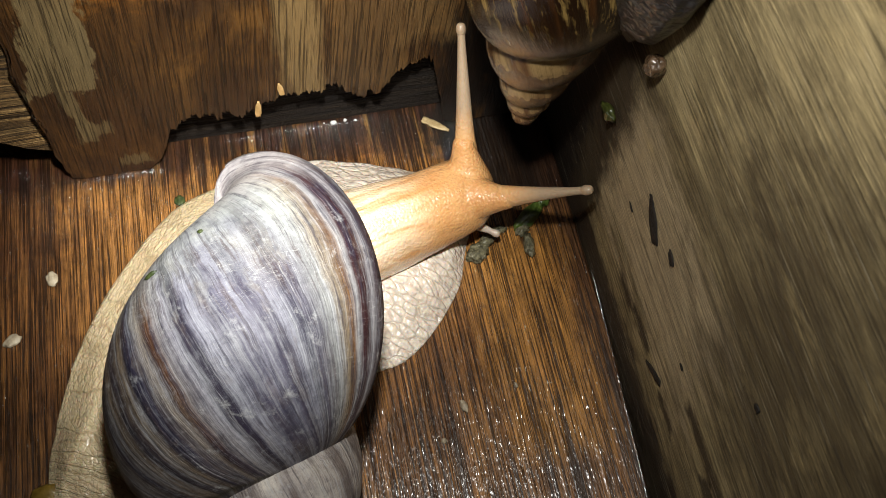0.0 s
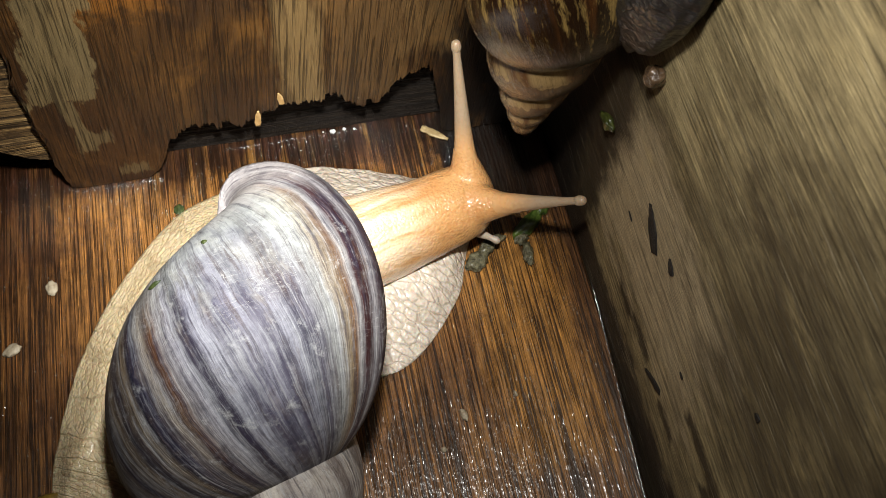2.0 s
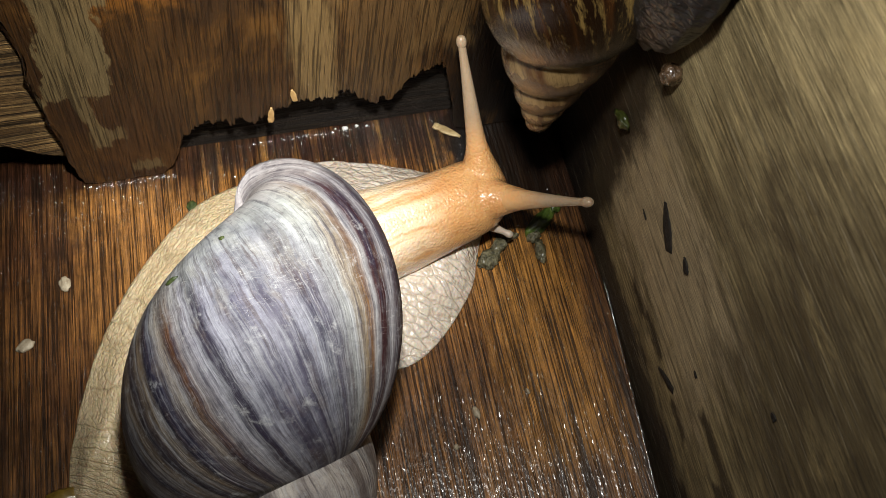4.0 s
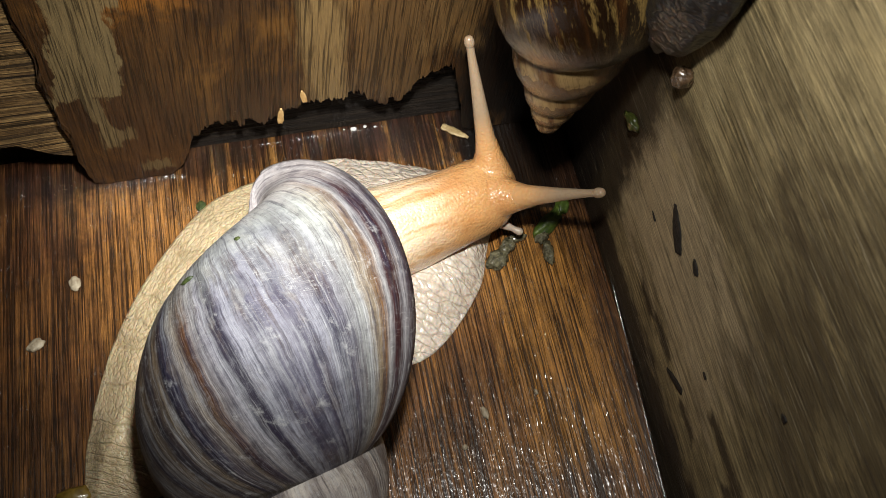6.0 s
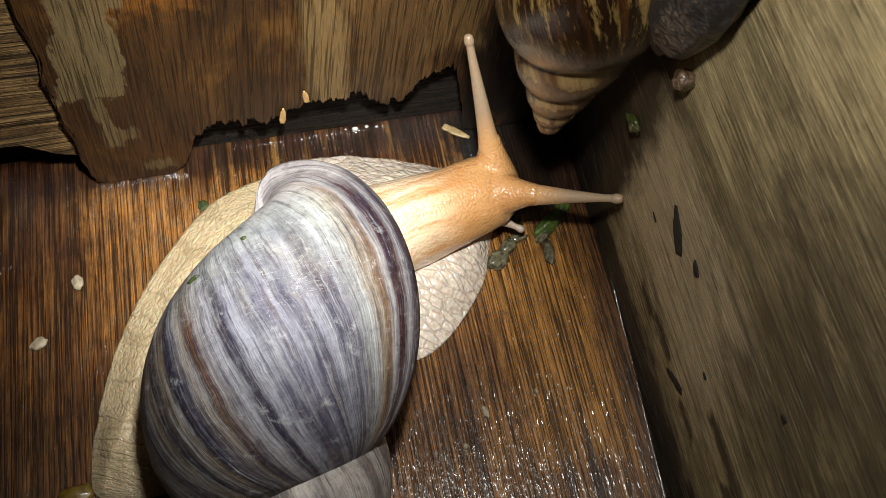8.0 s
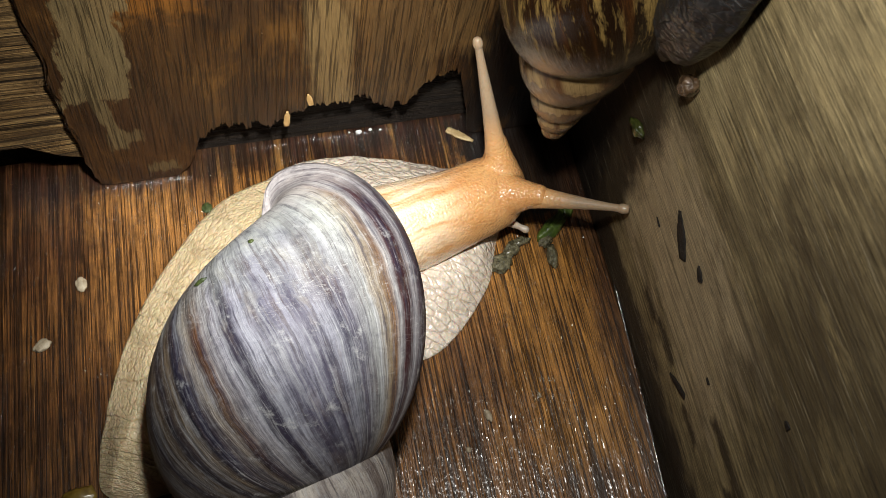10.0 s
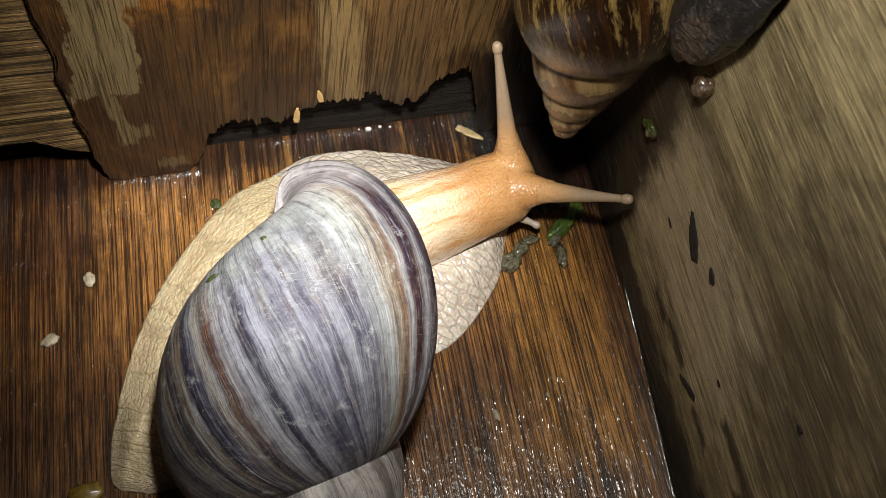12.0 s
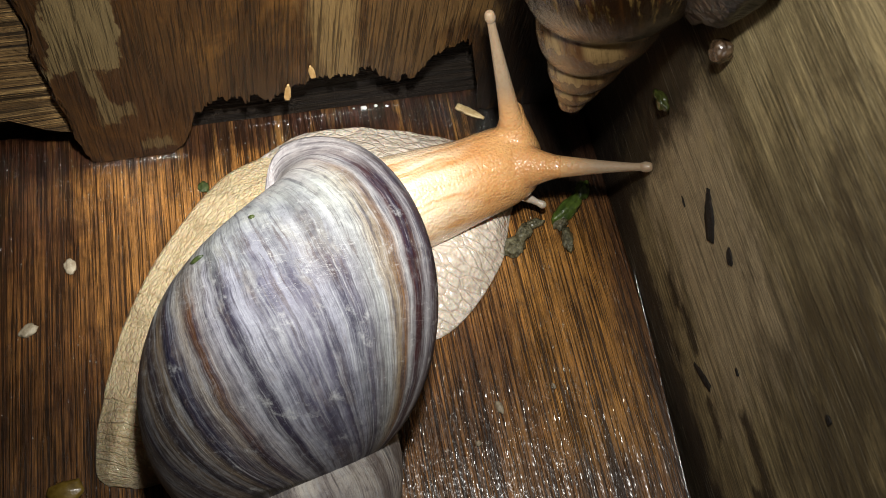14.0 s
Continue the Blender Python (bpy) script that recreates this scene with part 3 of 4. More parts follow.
    bump(nt, b, calc(nt, "ADD", fine, calc(nt, "MULTIPLY", mid_, 2.0)), 0.018 if bleach_lit else 0.007, to=("Normal", "Coat Normal"))
    b.inputs["Coat Weight"].default_value = 0.07 if bleach_lit else 0.7
    b.inputs["Coat Roughness"].default_value = 0.28 if bleach_lit else 0.12
    return m


# pigment from the lip backwards: share of a turn, colour
GROWTH = [(0.0, (0.05, 0.028, 0.028)), (0.010, (0.11, 0.075, 0.085)), (0.018, (0.44, 0.42, 0.42)), (0.026, (0.085, 0.032, 0.032)), (0.039, (0.11, 0.045, 0.045)), (0.045, (0.52, 0.51, 0.50)),
          (0.053, (0.27, 0.15, 0.065)), (0.062, (0.38, 0.30, 0.20)), (0.080, (0.40, 0.40, 0.38)), (0.103, (0.21, 0.20, 0.235)), (0.115, (0.085, 0.078, 0.115)), (0.124, (0.40, 0.40, 0.44)),
          (0.146, (0.125, 0.115, 0.16)), (0.160, (0.33, 0.325, 0.375)), (0.179, (0.115, 0.105, 0.155)), (0.194, (0.44, 0.44, 0.48)), (0.204, (0.36, 0.355, 0.40)), (0.210, (0.060, 0.052, 0.085)),
          (0.219, (0.085, 0.072, 0.10)), (0.227, (0.44, 0.43, 0.46)), (0.243, (0.36, 0.33, 0.32)), (0.251, (0.22, 0.115, 0.055)), (0.258, (0.10, 0.06, 0.05)), (0.266, (0.40, 0.34, 0.27)),
          (0.280, (0.10, 0.092, 0.135)), (0.293, (0.060, 0.055, 0.080)), (0.302, (0.30, 0.235, 0.16)), (0.326, (0.055, 0.050, 0.072)), (0.340, (0.29, 0.225, 0.155)), (0.365, (0.10, 0.085, 0.095)), (0.40, (0.25, 0.20, 0.15)), (0.45, (0.50, 0.45, 0.40))]
GREY_BANDS = [(1 - 2.2 * back, [k * v ** 1.3 for k, v in zip((0.96, 0.98, 1.03), tone)]) for back, tone in reversed(GROWTH)]
SHELL = shell_material("snail_shell", GREY_BANDS, 1.0, (0.35, 0.365, 0.40), (0.030, 0.027, 0.052), 0.52, 0.5)
DARK_BANDS = [(0.0, (0.010, 0.0045, 0.002)), (0.3, (0.010, 0.0045, 0.0022)), (0.5, (0.022, 0.0095, 0.0032)), (0.8, (0.010, 0.005, 0.0025)), (1.0, (0.04, 0.026, 0.016))]
SHELL_DARK = shell_material("dark_snail_shell", DARK_BANDS, 0.75, (0.27, 0.175, 0.055), (0.008, 0.004, 0.003), 0.22, 0.0, (0.29, 0.19, 0.08))
Q = (1.8361, 0.0674, 0.2327, 0.3039, 0.0756, 8.2671, 0.7052)
SLIP = (0.293, 0.127, 0.026)
QP = (-6.1616, -1.3229, 2.2177, 1.4881, 0.2351, -0.3898)


def skin_material(name, base, shade, cells, grain, rough=0.38, depth=0.02, tint=None, root=None, net_amount=1.0, space="uv", width=0.07, fade=None, coat=0.6, folds=0.0, pillow=0.0, furrow=0.0):
    """Wet skin. cells: size of its net in centimetres along and across; grain: size of the fine bumps; folds: strength of the
    wrinkles across the body; pillow: how far each cell bulges; furrow: strength of the grooves along the neck."""
    m, nt, b = material(name, rough, 0.5)
    uv = nt.nodes.new("ShaderNodeUVMap").outputs[0] if space == "uv" else coords(nt, (1, 1, 1), turn=(0, 0, radians(-14)))
    wob = node(nt, "TexNoise", Vector=uv, Scale=1.5, Detail=3.0).outputs["Color"]
    bent = node(nt, "VectorMath", operation="MULTIPLY_ADD")
    nt.links.new(wob, bent.inputs[0])
    bent.inputs[1].default_value = (0.35, 0.35, 0.0)
    nt.links.new(uv, bent.inputs[2])
    vec = node(nt, "Mapping", Vector=bent.outputs[0], Scale=(1 / cells[0], 1 / cells[1], 1)).outputs[0]
    net = node(nt, "TexVoronoi", Vector=vec, Scale=1.0, feature="DISTANCE_TO_EDGE").outputs["Distance"]
    dots = node(nt, "TexVoronoi", Vector=uv if root else coords(nt, (1, 1, 1)), Scale=1 / grain, feature="SMOOTH_F1").outputs["Distance"]
    cloud = noise_tex(nt, uv, 1.6, 4)
    line, dome = grey(nt, net, 0.0, width), grey(nt, dots, 0.75, 0.1)
    height = calc(nt, "ADD", calc(nt, "MULTIPLY", line, 0.7 * net_amount), calc(nt, "MULTIPLY", dome, 0.6))
    c = mix(nt, calc(nt, "MULTIPLY", calc(nt, "SUBTRACT", 1.0, line), net_amount), base, shade)
    c = tinted(nt, c, grey(nt, dots, 0.40, 0.75), 0.5, shade)
    c = tinted(nt, c, grey(nt, cloud, 0.42, 0.68), 0.35, tint or shade)
    if pillow:
        bulge = node(nt, "TexVoronoi", Vector=vec, Scale=1.0, feature="SMOOTH_F1", Smoothness=0.35).outputs["Distance"]
        small = node(nt, "TexVoronoi", Vector=vec, Scale=2.3, feature="SMOOTH_F1", Smoothness=0.3).outputs["Distance"]
        height = calc(nt, "SUBTRACT", height, calc(nt, "MULTIPLY", calc(nt, "ADD", bulge, calc(nt, "MULTIPLY", small, 0.6)), pillow))
    if folds:
        # wrinkles that run across the body and branch
        ring = node(nt, "TexNoise", Vector=node(nt, "Mapping", Vector=bent.outputs[0], Scale=(1.9, 0.16, 1)).outputs[0], Scale=1.0, Detail=1.0, Roughness=0.6).outputs["Fac"]
        crease = grey(nt, calc(nt, "ABSOLUTE", calc(nt, "SUBTRACT", ring, 0.5)), 0.020, 0.0)
        c = tinted(nt, c, crease, folds, [v * 0.62 for v in shade])
        height = calc(nt, "SUBTRACT", height, calc(nt, "MULTIPLY", crease, 0.8))
    if furrow:
        groove = noise_tex(nt, node(nt, "Mapping", Vector=bent.outputs[0], Scale=(0.45, 5.5, 2.0)).outputs[0], 1.0, 4, 0.6)
        c = tinted(nt, c, grey(nt, groove, 0.50, 0.36), furrow, shade)
    if fade:
        # skin pales towards the shell, part of it torch glare put into colour
        pale = grey(nt, calc(nt, "ADD", calc(nt, "MULTIPLY", axis(nt, 0), 0.2), calc(nt, "ADD", 1.0, calc(nt, "MULTIPLY", cloud, 0.12))), 0.58, 0.31)
        if furrow:
            pale = calc(nt, "MULTIPLY", pale, grey(nt, groove, 0.34, 0.56))
        c = mix(nt, pale, c, fade)
    if root:
        along = node(nt, "SeparateXYZ", Vector=uv).outputs[0]
        near = grey(nt, calc(nt, "ADD", calc(nt, "MULTIPLY", along, 0.5), calc(nt, "MULTIPLY", cloud, 0.1)), 0.62, 0.28)
        c = mix(nt, near, c, root)
        height = calc(nt, "MULTIPLY", height, calc(nt, "ADD", calc(nt, "MULTIPLY", near, 0.8), 0.2))
    if furrow:
        height = calc(nt, "ADD", height, calc(nt, "MULTIPLY", groove, 1.5))
    colour(nt, b, c)
    bump(nt, b, height, depth, to=("Normal", "Coat Normal"))
    b.inputs["Subsurface Weight"].default_value = 0.2
    b.inputs["Subsurface Radius"].default_value = (0.004, 0.002, 0.001)
    b.inputs["Subsurface Scale"].default_value = 0.4
    b.inputs["Coat Weight"].default_value = coat
    b.inputs["Coat Roughness"].default_value = 0.12
    return m


SKIN_FOOT = skin_material("pale_foot_skin", (0.85, 0.70, 0.45), (0.58, 0.43, 0.23), (0.085, 0.11), 0.055, depth=0.017, net_amount=0.45, width=0.14, folds=0.34, pillow=0.5, coat=0.8)
SKIN_FRONT = skin_material("grey_skirt_skin", (0.72, 0.63, 0.53), (0.47, 0.385, 0.30), (0.24, 0.20), 0.075, depth=0.028, net_amount=0.65, width=0.13, pillow=0.8)
SKIN_NECK = skin_material("orange_neck_skin", (0.67, 0.365, 0.145), (0.45, 0.20, 0.07), (0.45, 0.06), 0.046, depth=0.016, tint=(0.50, 0.20, 0.06), net_amount=0.12, space="object", fade=(0.93, 0.77, 0.56), furrow=0.22, coat=1.0)
SKIN_STALK = skin_material("translucent_stalk_skin", (0.40, 0.295, 0.195), (0.32, 0.225, 0.14), (0.12, 0.12), 0.05, depth=0.016, root=(0.64, 0.36, 0.155), net_amount=0.0)
SKIN_DARK = skin_material("slate_skin", (0.015, 0.0135, 0.013), (0.006, 0.005, 0.005), (0.22, 0.16), 0.07, depth=0.02, net_amount=0.5, rough=0.5, coat=0.5, pillow=0.5)
SKIN_FEELER = skin_material("pale_feeler_skin", (0.48, 0.40, 0.32), (0.38, 0.30, 0.22), (0.12, 0.12), 0.05, depth=0.01, net_amount=0.0)


def plain(name, a, b_, rough=0.5, size=6.0, relief=0.02, coat=0.0):
    """A mottled material of two colours."""
    m, nt, b = material(name, rough)
    n = noise_tex(nt, coords(nt, (size, size, size)), 1, 5, 0.6)
    colour(nt, b, ramp(nt, n, [(0.35, a), (0.65, b_)]))
    bump(nt, b, n, relief)
    b.inputs["Coat Weight"].default_value = coat
    b.inputs["Coat Roughness"].default_value = 0.1
    return m


CRUMB = plain("pale_crumb", (0.30, 0.24, 0.16), (0.52, 0.45, 0.32))
DUNG = plain("grey_green_dropping", (0.048, 0.044, 0.024), (0.20, 0.18, 0.10), 0.35, 12, 0.08, 0.5)
LEAF = plain("wet_green_leaf", (0.024, 0.045, 0.007), (0.10, 0.15, 0.026), 0.3, 5, 0.03, 0.7)
LEAF_DARK = plain("dark_wet_leaf", (0.012, 0.016, 0.003), (0.060, 0.070, 0.014), 0.3, 5, 0.03, 0.6)
LEAF_OLD = plain("yellow_leaf", (0.14, 0.085, 0.012), (0.30, 0.20, 0.035), 0.35, 4, 0.02, 0.4)
STRAW = plain("straw_splinter", (0.28, 0.19, 0.08), (0.50, 0.38, 0.19), 0.45, 8, 0.02, 0.3)
CHIP = plain("fresh_wood_chip", (0.50, 0.29, 0.10), (0.66, 0.44, 0.19), 0.6, 7, 0.03)
BLACK = plain("near_black", (0.003, 0.0024, 0.002), (0.013, 0.009, 0.006), 0.7, 8, 0.05)
WHITE = plain("white_speck", (0.55, 0.55, 0.52), (0.8, 0.8, 0.78), 0.4, 9, 0.02)
MOSS = plain("green_shell_stain", (0.02, 0.035, 0.008), (0.06, 0.08, 0.02), 0.5, 9, 0.02)
SLIME = plain("brown_slime", (0.045, 0.025, 0.012), (0.13, 0.08, 0.045), 0.25, 9, 0.05, 0.8)
WATER = bpy.data.materials.new("water_drop")
WATER.use_nodes = True
_nt = WATER.node_tree
_nt.nodes.remove(_nt.nodes["Principled BSDF"])
_clear, _shine = _nt.nodes.new("ShaderNodeBsdfTransparent"), node(_nt, "BsdfGlossy", Roughness=0.14)
_mix = node(_nt, "MixShader", Fac=0.105)
_nt.links.new(_clear.outputs[0], _mix.inputs[1])
_nt.links.new(_shine.outputs[0], _mix.inputs[2])
_nt.links.new(_mix.outputs[0], _nt.nodes["Material Output"].inputs[0])

snail = tagged(new("snail"), "large pale land snail with striped grey shell crawling over wet wood", "snail")


def body_sheet(sections, n, m, long):
    """A soft foot: sections of left edge, right edge and height. long: its length, for the skin's own space."""
    sec = spline(sections, n)
    rows, back = [], []
    for i, (lx, ly, rx, ry, h) in enumerate(sec):
        row, bk = [], []
        for j in range(m):
            u = j / (m - 1)
            x, y = lx + (rx - lx) * u, ly + (ry - ly) * u
            k = math.sin(math.pi * u)
            z = 0.03 + max(0.0, h) * (1 - (1 - k) ** 2.6) ** 0.75 * min(1, 0.25 + k)
            z += (0.05 * noise.noise((x * 1.3, y * 1.3, 0)) + 0.025 * noise.noise((x * 4, y * 4, 1))) * min(1, k * 3)
            w = 0.03 * noise.noise((x * 2.5, y * 2.5, 4)) * (1 - k)
            row.append((x + w, y + w, z))
            bk.append((x + w, y + w, 0.004))
        rows.append(row)
        back.append(bk)
    wide = [math.hypot(a[2] - a[0], a[3] - a[1]) for a in sec]
    return grid(rows, back=back, uv=lambda i, j: (i / (n - 1) * long, j / (m - 1) * wide[i]))


REAR = [(-9.60, -2.68, -9.20, -2.80, 0.03), (-9.79, -2.45, -8.9, -2.80, 0.16), (-9.79, -2.05, -8.4, -2.72, 0.34), (-9.69, -1.4, -7.6, -2.4, 0.55), (-9.28, 0.0, -6.2, -2.1, 0.66), (-8.56, 1.35, -5.2, -1.7, 0.7),
        (-7.36, 2.72, -4.6, -1.3, 0.7), (-6.3, 3.15, -4.3, -0.8, 0.62), (-5.5, 3.25, -4.0, -0.6, 0.35), (-4.9, 3.2, -3.8, -0.5, 0.03)]
FRONT = [(-7.0, 2.35, -5.6, -1.7, 0.02), (-6.4, 2.93, -5.0, -1.6, 0.35), (-5.5, 3.38, -4.2, -1.32, 0.6), (-4.6, 3.41, -3.55, -1.2, 0.62), (-3.9, 3.27, -3.03, -0.9, 0.62), (-3.27, 3.09, -2.52, -0.4, 0.6),
         (-2.63, 2.84, -2.1, 0.18, 0.55), (-2.2, 2.64, -1.85, 0.85, 0.45), (-1.95, 2.4, -1.7, 1.15, 0.25)]
part("tail", body_sheet(REAR, 150, 90, 7.5), SKIN_FOOT, snail, "cream wrinkled tail and side of the foot")
front = part("foot", body_sheet(FRONT, 130, 150, 5.0), SKIN_FRONT, snail, "pale grey netted foot skirt")


def neck():
    # x, y, z, half width, half height
    spine = spline([(-5.2, 0.7, 0.8, 1.0, 0.9), (-4.2, 0.95, 0.95, 0.95, 0.95), (-3.4, 1.1, 1.0, 0.84, 0.9), (-2.7, 1.25, 1.02, 0.76, 0.82), (-2.1, 1.42, 1.05, 0.74, 0.74), (-1.7, 1.52, 1.05, 0.68, 0.62),
                    (-1.42, 1.58, 0.98, 0.48, 0.46), (-1.28, 1.62, 0.92, 0.2, 0.2), (-1.25, 1.63, 0.9, 0.02, 0.02)], 110)
    rows = []
    for i, (x, y, z, w, h) in enumerate(spine):
        a = spine[min(i + 1, 109)] - spine[max(i - 1, 0)]
        side = Vector((-a[1], a[0], 0)).normalized()
        row = []
        for j in range(96):
            t = 2 * math.pi * j / 96
            p = Vector((x, y, z)) + side * (w * math.cos(t)) + Vector((0, 0, h * math.sin(t)))
            k = 1 + 0.03 * noise.noise((p.x * 1.5, p.y * 3, p.z * 3))
            row.append(Vector((x, y, z)) + (p - Vector((x, y, z))) * k)
        rows.append(row)
    return grid(rows, close_u=True, uv=lambda i, j: (i / 109 * 4.0, j / 96 * 5.2))



def tube(profile, n=28):
    """A tapered stalk along z from (z, radius) pairs."""
    pr = spline(profile, 60)
    rows = [[(max(r, 0.001) * math.cos(2 * math.pi * j / n), max(r, 0.001) * math.sin(2 * math.pi * j / n), z) for j in range(n)] for z, r in pr]
    return grid(rows, close_u=True, uv=lambda i, j: (pr[i][0], j / n * 0.9))


def stalk(length):
    k = length
    ob = part("eye_stalk", tube([(-0.2, 0.26), (0.0, 0.25), (0.2, 0.23), (0.4, 0.20), (0.7, 0.165), (k * 0.6, 0.115), (k - 0.3, 0.075), (k - 0.06, 0.07), (k, 0.06)]), SKIN_STALK, snail, "long translucent tan eye stalk")
    part("eye", tube([(k - 0.12, 0.02), (k - 0.1, 0.07), (k - 0.03, 0.092), (k + 0.05, 0.08), (k + 0.09, 0.05), (k + 0.1, 0.0)], 20), SKIN_STALK, ob, "round knob of the eye stalk")
    return ob


def head_mesh():
    """Neck and head with the roots of both stalks, grown into one skin."""
    bm = neck()
    for base, way in (((-1.72, 1.85, 1.6), (-0.15, 1.2, 2.1)), ((-1.45, 1.1, 1.5), (1.4, -0.85, 1.0))):
        root = tube([(-0.75, 0.50), (-0.4, 0.46), (-0.1, 0.36), (0.15, 0.27), (0.35, 0.215), (0.5, 0.17), (0.56, 0.02)])
        z = Vector(way).normalized()
        m = Matrix.Translation(base) @ z.to_track_quat("Z", "Y").to_matrix().to_4x4()
        me = bpy.data.meshes.new("root")
        root.transform(m)
        root.to_mesh(me)
        root.free()
        bm.from_mesh(me)
        bpy.data.meshes.remove(me)
    bmesh.ops.holes_fill(bm, edges=bm.edges)
    bmesh.ops.recalc_face_normals(bm, faces=bm.faces)
    return bm


head = part("neck", head_mesh(), SKIN_NECK, snail, "orange-tan wet neck and head")
join = head.modifiers.new("grow_together", "REMESH")
join.mode, join.voxel_size, join.use_smooth_shade = "VOXEL", 0.028 * CM, True
soften = head.modifiers.new("soften", "SMOOTH")
soften.factor, soften.iterations = 0.5, 24

stalk_a, stalk_b = stalk(2.45), stalk(1.95)
feeler = part("feeler", tube([(-0.2, 0.12), (0.0, 0.09), (0.2, 0.06), (0.32, 0.075), (0.38, 0.05), (0.4, 0)], 16), SKIN_FEELER, snail, "short pale lower feeler")
shell = part("shell", shell_surface(Q, 3.4, 474, 170, SLIP, 0.07), SHELL, snail, "glossy striped shell in grey, white and brown")
for at, half, lift in (((-0.243, -1.732, 6.199), 0.13, 0.45), ((0.466, -1.573, 6.725), 0.055, 0.3)):
    out = Vector((at[0], at[1], 0.35)).normalized()
    along = (Vector((-at[1], at[0], 0)).normalized() + Vector((0, 0, lift))).normalized()
    along = (along - out * along.dot(out)).normalized()
    fleck = lump((half, 0.04, 0.045), half * 50, 0.4, 2)
    fleck.transform(Matrix.Translation(Vector(at) + 0.05 * out) @ Matrix((along, out.cross(along), out)).transposed().to_4x4())
    part("algae_fleck", fleck, MOSS, shell, "dark green algae fleck")
thick = shell.modifiers.new("thickness", "SOLIDIFY")
thick.thickness, thick.offset = 0.05 * CM, -1


# ---- second snail, up in the corner ----
corner_snail = tagged(new("snail"), "dark brown snail with a yellow-streaked pointed shell, clinging to the corner", "snail")
Q2 = (1.5607, 0.0763, 0.1893, 0.2869, -0.0051, 5.767, 0.7084)
QP2 = (-0.6805, 2.0341, 6.4137, 1.1377, 1.3886, -0.5262)
other = part("shell", shell_surface(Q2, 5, 420, 100), SHELL_DARK, corner_snail, "dark brown shell with yellow streaks and a pale spire")


def frame_to(z, at, twist=0.0):
    z = Vector(z).normalized()
    q = z.to_track_quat("Z", "Y").to_matrix().to_4x4()
    return Matrix.Translation(at) @ q @ Matrix.Rotation(twist, 4, "Z")


def metres(m):
    m = m.copy()
    m.translation = m.translation * CM
    return m


other.matrix_basis = metres(shell_pose(Q2[5], *QP2))


def corner_foot():
    """The foot, spread on the wall beside the shell."""
    bm = lump((0.50, 0.95, 1.75), 4.0, 0.14, 5)
    for v in bm.verts:
        v.co.x = min(v.co.x + 0.14, 0.435)
        v.co.y += 0.76 - 0.28 * v.co.z
        v.co.z += 7.6
        v.co += Vector((0.02, 0.02, 0.02)) * noise.noise(v.co * 5)
    return bm


def uv_from(ob, k=100):
    """Skin space for lumps: their own x + y and z, in centimetres."""
    me = ob.data
    lay = me.uv_layers.new(name="UVMap")
    for loop in me.loops:
        c = me.vertices[loop.vertex_index].co * k
        lay.data[loop.index].uv = (c.y + 0.3 * c.x, c.z)
    return ob


uv_from(part("foot", corner_foot(), SKIN_DARK, corner_snail, "slate-grey wet foot"))

# ---- small things on the floor ----
COUNT = [0]


def bit(name, at, size, mat, label, category, turn=0.0, rough=0.35, group="", tip=(0, 0), level=3):
    COUNT[0] += 1
    ob = part(name, lump(size, 3.7 * COUNT[0], rough, level, 0.5), mat)
    ob.matrix_basis = metres(Matrix.Translation((at[0], at[1], at[2] + size[2] * 0.5)) @ Matrix.Rotation(radians(turn), 4, "Z") @ Matrix.Rotation(radians(tip[0]), 4, "X") @ Matrix.Rotation(radians(tip[1]), 4, "Y"))
    return tagged(ob, label, category, group)


for x, y, a, b_, turn in ((-9.63, 1.72, 0.10, 0.16, 10), (-10.37, 0.60, 0.15, 0.11, 30), (-2.56, -2.20, 0.06, 0.12, 15), (-3.05, -2.75, 0.05, 0.05, 0), (-1.55, -2.0, 0.03, 0.06, 20)):
    bit("crumb", (x, y, 0), (a, b_, 0.05), CRUMB, "small pale crumb lying on the wet floor", "crumb", turn, group="crumbs on the floor")
bit("crumb", (-7.16, 2.97, 0), (0.10, 0.13, 0.03), MOSS, "small dark green crumb on the wet floor", "crumb", 20)
for x, y, r in ((-3.90, 4.25, 0.045), (-3.66, 4.27, 0.03), (-3.45, 4.24, 0.02), (-4.1, 4.28, 0.015)):
    bit("speck", (x, y, 0), (r * 1.3, r, r), WHITE, "tiny white speck at the foot of the back wall", "speck", group="white specks")
for x, y, a, b_, c, turn in ((-1.62, 0.74, 0.24, 0.17, 0.10, 25), (-1.38, 0.98, 0.20, 0.13, 0.10, 50), (-1.13, 1.14, 0.17, 0.09, 0.09, 5)):
    bit("dropping", (x, y, 0), (a, b_, c), DUNG, "wet grey-green snail dropping on the floor", "dropping", turn, 0.5, "droppings")
bit("dropping", (-0.60, 0.72, 0), (0.10, 0.27, 0.09), DUNG, "long wet grey snail dropping on the floor", "dropping", -4, 0.5, "droppings")
bit("dropping", (-0.66, 1.05, 0), (0.16, 0.10, 0.08), DUNG, "wet grey-green snail dropping on the floor", "dropping", 30, 0.5, "droppings")
bit("leaf_scrap", (-0.42, 1.36, 0), (0.42, 0.16, 0.11), LEAF, "chewed wet green leaf scrap on the floor", "leaf", 38, 0.5)
bit("leaf_scrap", (-0.08, 1.66, 0), (0.22, 0.14, 0.09), LEAF, "chewed wet green leaf scrap on the floor", "leaf", 60, 0.5)
bit("leaf_scrap", (-9.78, -2.32, 0), (0.30, 0.19, 0.12), LEAF_OLD, "yellow-brown leaf scrap behind the snail's tail", "leaf", 5, 0.3)


